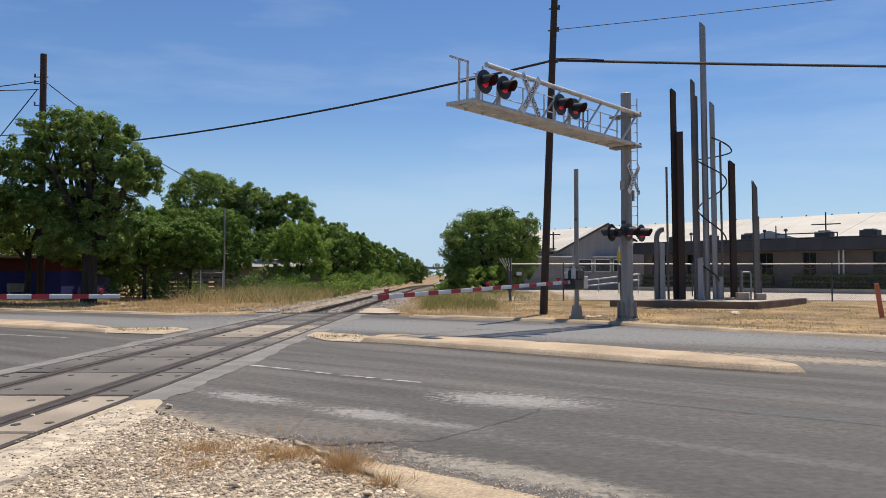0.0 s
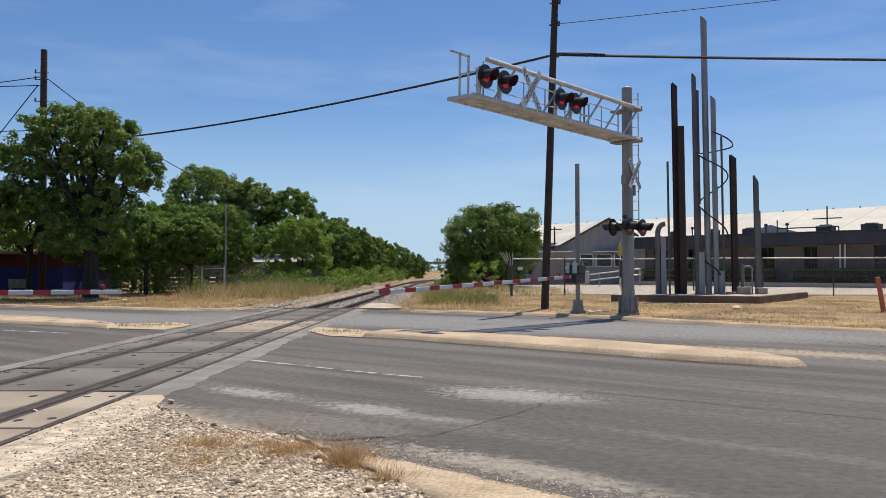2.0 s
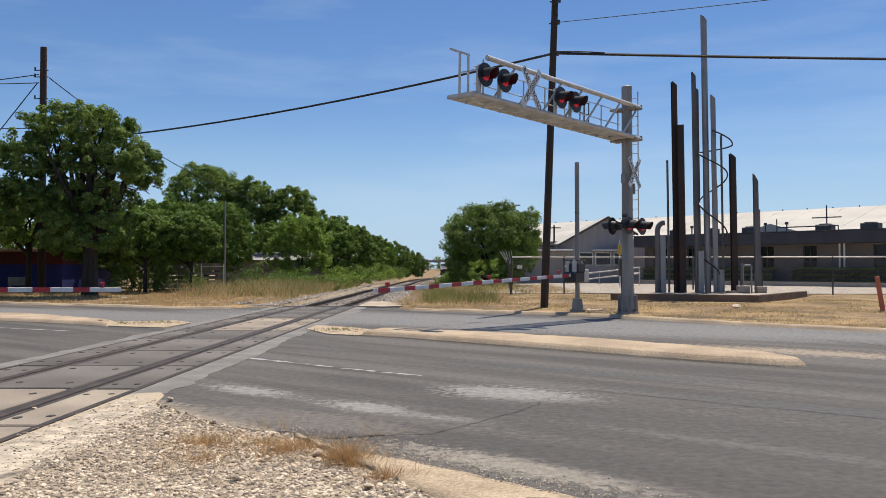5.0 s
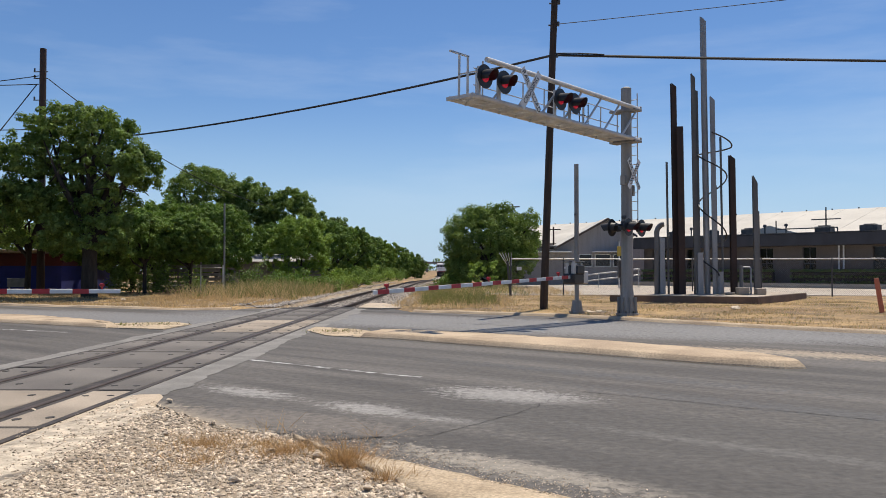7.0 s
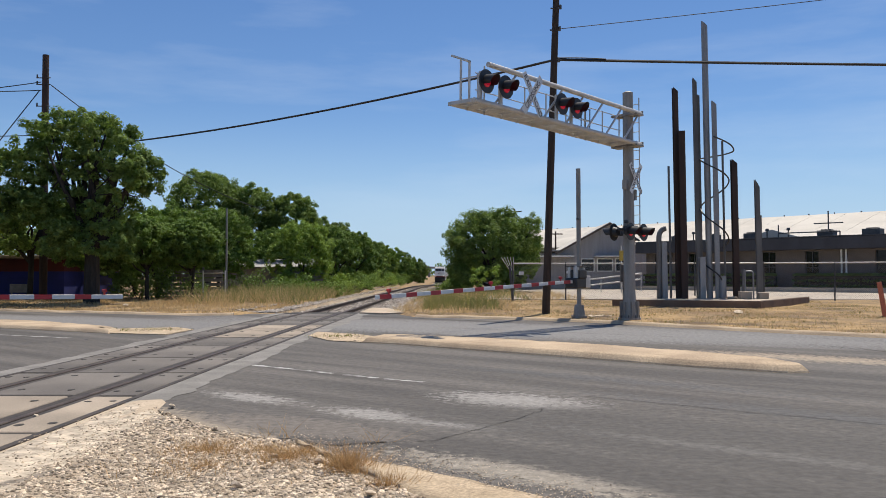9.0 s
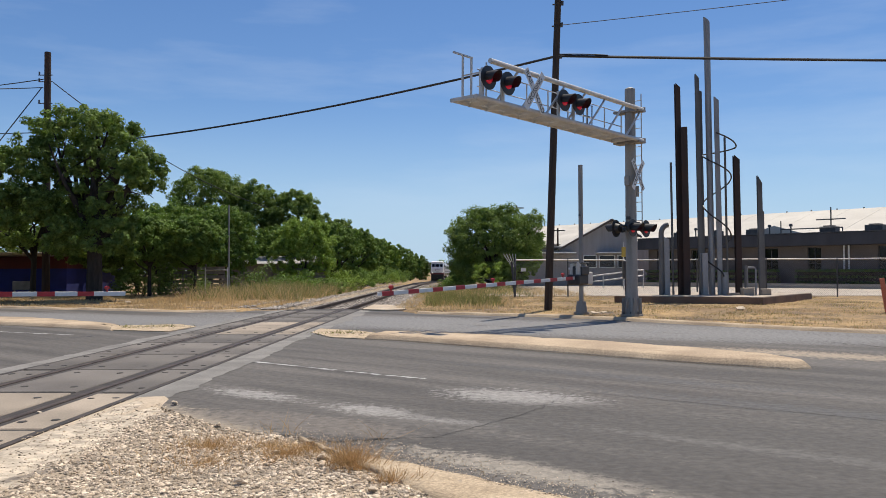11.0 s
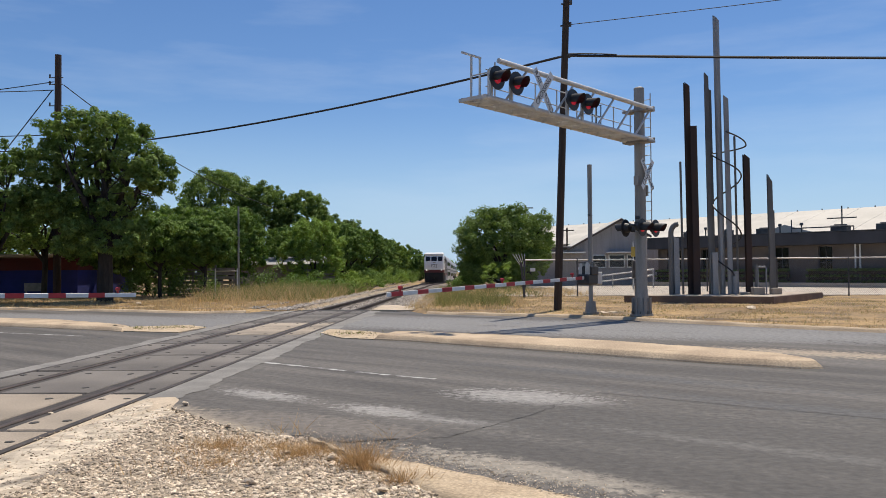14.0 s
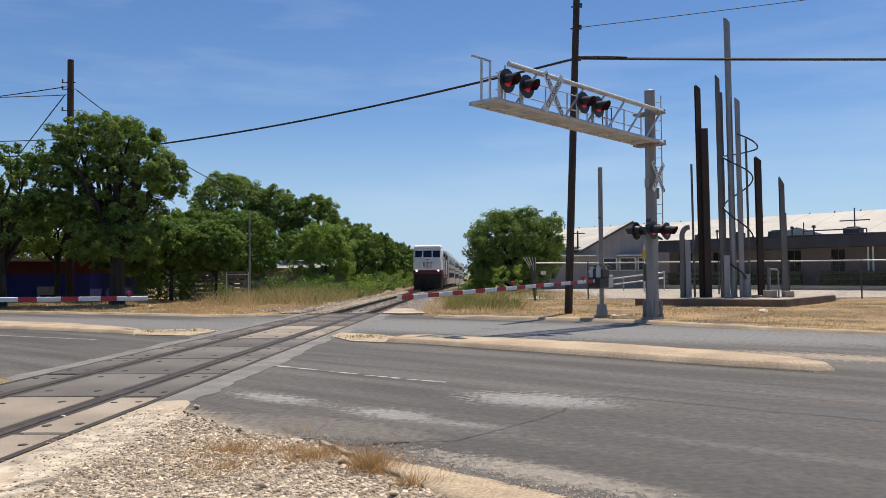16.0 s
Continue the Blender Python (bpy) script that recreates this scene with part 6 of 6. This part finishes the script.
def locomotive():
    """A cab-front diesel locomotive; it looks towards -y, its nose at y = 0."""
    ob = thing("locomotive", pose(TRACK_X, 400, 0), "white and maroon diesel passenger locomotive with lit headlights", "locomotive")
    part("cab", hull([(0.0, section(2.75, 2.05, 3.0, 0.2)), (0.05, section(2.86, 1.95, 3.15, 0.25)), (0.5, section(3.0, 1.95, 4.3, 0.4)), (0.75, section(3.02, 1.95, 4.52, 0.6)), (2.3, section(3.05, 1.95, 4.66, 0.7))]), M_TWHITE, ob, "white painted cab")
    part("lower_nose", hull([(-0.02, section(2.85, 1.62, 2.05, 0.06)), (0.1, section(3.0, 1.6, 2.05, 0.06)), (2.3, section(3.06, 1.6, 2.0, 0.06))]), M_TRED, ob, "maroon lower nose band")
    part("pilot", hull([(-0.12, section(2.6, 0.18, 1.62, 0.05)), (0.1, section(2.9, 0.16, 1.62, 0.05)), (2.3, section(2.9, 0.3, 1.62, 0.05))]), M_TBLACK, ob, "black pilot and plow")
    part("cab_brow", hull([(0.36, section(2.7, 4.28, 4.50, 0.12)), (0.5, section(2.9, 4.26, 4.58, 0.2)), (1.0, section(2.95, 4.4, 4.68, 0.2))]), M_TWHITE, ob, "white brow over the windscreens")
    part("hood", hull([(2.3, section(2.82, 1.5, 4.4, 0.45)), (17.2, section(2.82, 1.5, 4.4, 0.45))]), M_TGREY, ob, "dark grey engine hood")
    part("walkway", box(B(), (0, 9.8, 1.5), (3.0, 15.0, 0.12)), M_TBLACK, ob)
    part("side_stripe", hull([(2.31, section(3.04, 1.2, 1.46, 0.02)), (17.0, section(3.04, 1.2, 1.46, 0.02))]), M_TRED, ob)
    part("cab_side_stripe", box(B(), (1.5, 1.3, 1.8), (0.08, 2.1, 0.5), 0.02), M_TRED, ob)
    for i, (y, w, h) in enumerate(((3.0, 0.8, 2.3), (5.2, 1.6, 1.9), (8.0, 2.2, 2.3), (11.2, 1.4, 1.7), (14.0, 2.2, 2.2))):
        bm = box(B(), (1.44, y, 1.6 + h / 2), (0.14, w, h), 0.03)
        box(bm, (-1.44, y, 1.6 + h / 2), (0.14, w, h), 0.03)
        part("hood_door", bm, M_TWHITE if i % 2 else M_TBLACK, ob)
    for y in (4.2, 9.6, 13.0):
        part("exhaust_stack", box(B(), (0, y, 4.5), (1.3, 0.9, 0.4), 0.05), M_TBLACK, ob)
    tilt = math.degrees(math.atan2(0.45, 1.15))
    for x, w in ((-0.92, 0.72), (0.0, 0.86), (0.92, 0.72)):
        m = pose(x, 0.265, 3.70, -tilt)
        fr = part("windscreen_frame", box(B(), (0, 0, 0), (w + 0.1, 0.05, 0.84), 0.02, m=m), M_TWHITE, ob)
        part("windscreen", box(B(), (0, -0.03, 0), (w, 0.02, 0.74), 0.01, m=m), M_GLASS, fr)
    for s in (-1, 1):
        part("headlight", tube(B(), (s * 1.12, -0.06, 1.98), (s * 1.12, 0.05, 1.98), 0.075, seg=14), M_HEADLIGHT, ob, "lit round headlight")
        part("ditch_light", tube(B(), (s * 0.95, -0.1, 1.52), (s * 0.95, 0.02, 1.52), 0.07, seg=10), M_GLASS, ob)
        part("side_window", box(B(), (s * 1.53, 1.5, 3.35), (0.02, 0.8, 0.65)), M_GLASS, ob)
        part("side_door", box(B(), (s * 1.42, 4.1, 2.6), (0.06, 0.7, 1.8)), M_TGREY, ob)
        part("handrail", tube(B(), (s * 1.58, 3.4, 1.4), (s * 1.58, 3.4, 3.3), 0.02, seg=6), M_GALV, ob)
        for i in range(6):
            part("side_grille", box(B(), (s * 1.42, 5.6 + i * 1.9, 3.3), (0.05, 1.4, 0.8)), M_TBLACK, ob)
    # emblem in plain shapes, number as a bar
    bm = B()
    for x in (-0.36, 0.0, 0.36):
        box(bm, (x, 0.03, 2.62), (0.11, 0.06, 0.42))
        box(bm, (x, 0.03, 2.80), (0.28, 0.06, 0.09))
    box(bm, (0.05, 0.03, 2.36), (0.8, 0.06, 0.05))
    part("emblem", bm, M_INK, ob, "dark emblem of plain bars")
    part("nose_door", box(B(), (0, -0.012, 2.55), (0.02, 0.03, 0.9)), M_TSILVER, ob)
    part("headlight", box(B(), (0.02, 0.06, 3.1), (0.42, 0.06, 0.14), 0.02), M_YELLOW, ob, "pale amber lamp pair under the windscreen")
    part("number_bar", box(B(), (-0.8, 0.09, 3.17), (0.5, 0.03, 0.12)), M_INK, ob)
    part("coupler", box(B(), (0, -0.4, 0.85), (0.22, 0.7, 0.26), 0.04), M_TBLACK, ob)
    for x in (-0.7, 0.7):
        part("air_hose", run(B(), [(x, -0.1, 0.9), (x, -0.3, 0.6), (x * 0.9, -0.28, 0.35)], 0.03), M_TBLACK, ob)
    part("fuel_tank", box(B(), (0, 8.8, 0.75), (2.6, 4.2, 0.9), 0.1), M_TBLACK, ob)
    part("underframe", box(B(), (0, 9.6, 1.22), (2.7, 15, 0.2)), M_TBLACK, ob)
    truck(ob, 3.4), truck(ob, 14.2)
    bm = B()
    for y in (8, 11, 14):
        tube(bm, (0, y, 4.5), (0, y, 4.72), 0.6, 0.55, seg=16)
    part("roof_fan", bm, M_TBLACK, ob)
    return ob


def coach():
    ob = thing("passenger_coach", pose(TRACK_X, 400, 0), "silver-white two-storey passenger coach with dark windows", "passenger coach", "coaches of the train")
    part("body", hull([(0, section(2.7, 0.5, 4.7, 0.7)), (0.5, section(3.0, 0.45, 4.85, 0.8)), (25.0, section(3.0, 0.45, 4.85, 0.8)), (25.5, section(2.7, 0.5, 4.7, 0.7))]), M_TSILVER, ob)
    for s in (-1, 1):
        for z in (1.55, 3.35):
            for i in range(9):
                part("window", box(B(), (s * 1.505, 3.0 + i * 2.4, z), (0.02, 1.8, 0.7)), M_GLASS, ob)
        part("stripe", box(B(), (s * 1.505, 12.7, 2.35), (0.015, 24.0, 0.22)), M_TGREY, ob)
        part("door", box(B(), (s * 1.506, 1.4, 1.6), (0.02, 1.2, 2.0)), M_TGREY, ob)
    truck(ob, 3.0), truck(ob, 22.5)
    return ob


engine = locomotive()
coaches = [coach()]
for i in range(3):
    coaches.append(copy_thing(coaches[0], pose(TRACK_X, 400, 0)))
crossing_panels()


def bird():
    ob = thing("bird", pose(0, 0, 30), "small dark bird swooping across the sky", "bird")
    bm = B()
    bmesh.ops.create_uvsphere(bm, u_segments=10, v_segments=6, radius=0.035, matrix=Matrix.Diagonal((2.2, 0.9, 0.8, 1)))
    part("body", bm, M_BLACK, ob)
    for s in (-1, 1):
        b2 = B()
        vs = [b2.verts.new(p) for p in ((0.035, 0, 0.015), (-0.035, 0, 0.015), (-0.06, s * 0.15, 0.04), (0.01, s * 0.14, 0.04))]
        f = b2.faces.new(vs)
        bmesh.ops.solidify(b2, geom=[f], thickness=0.012)
        part("wing", b2, M_BLACK, ob)
    return ob


the_bird = bird()


# ---- what moves: the train rolls towards the crossing and slows a little; a bird crosses the sky ----
def motions():
    times = [0.0, 0.1] + [0.5 * i for i in range(1, 32)] + [15.9, 16.0]
    nose = lambda t: 87.0 + 20.0 * (16.0 - t) + 0.4 * (16.0 - t) ** 2
    walk(engine, [(t, pose(TRACK_X, nose(t), dip(nose(t) + 9))) for t in times])
    for i, c in enumerate(coaches):
        walk(c, [(t, pose(TRACK_X, nose(t) + 17.9 + 26.0 * i, dip(nose(t) + 30.7 + 26.0 * i))) for t in times])
    walk(the_bird, [(t, pose(19.9 + 6.2 * (t - 14.5), 55.0, 15.9 - 9.0 * (t - 14.5), 0, 40, 20)) for t in times])


motions()
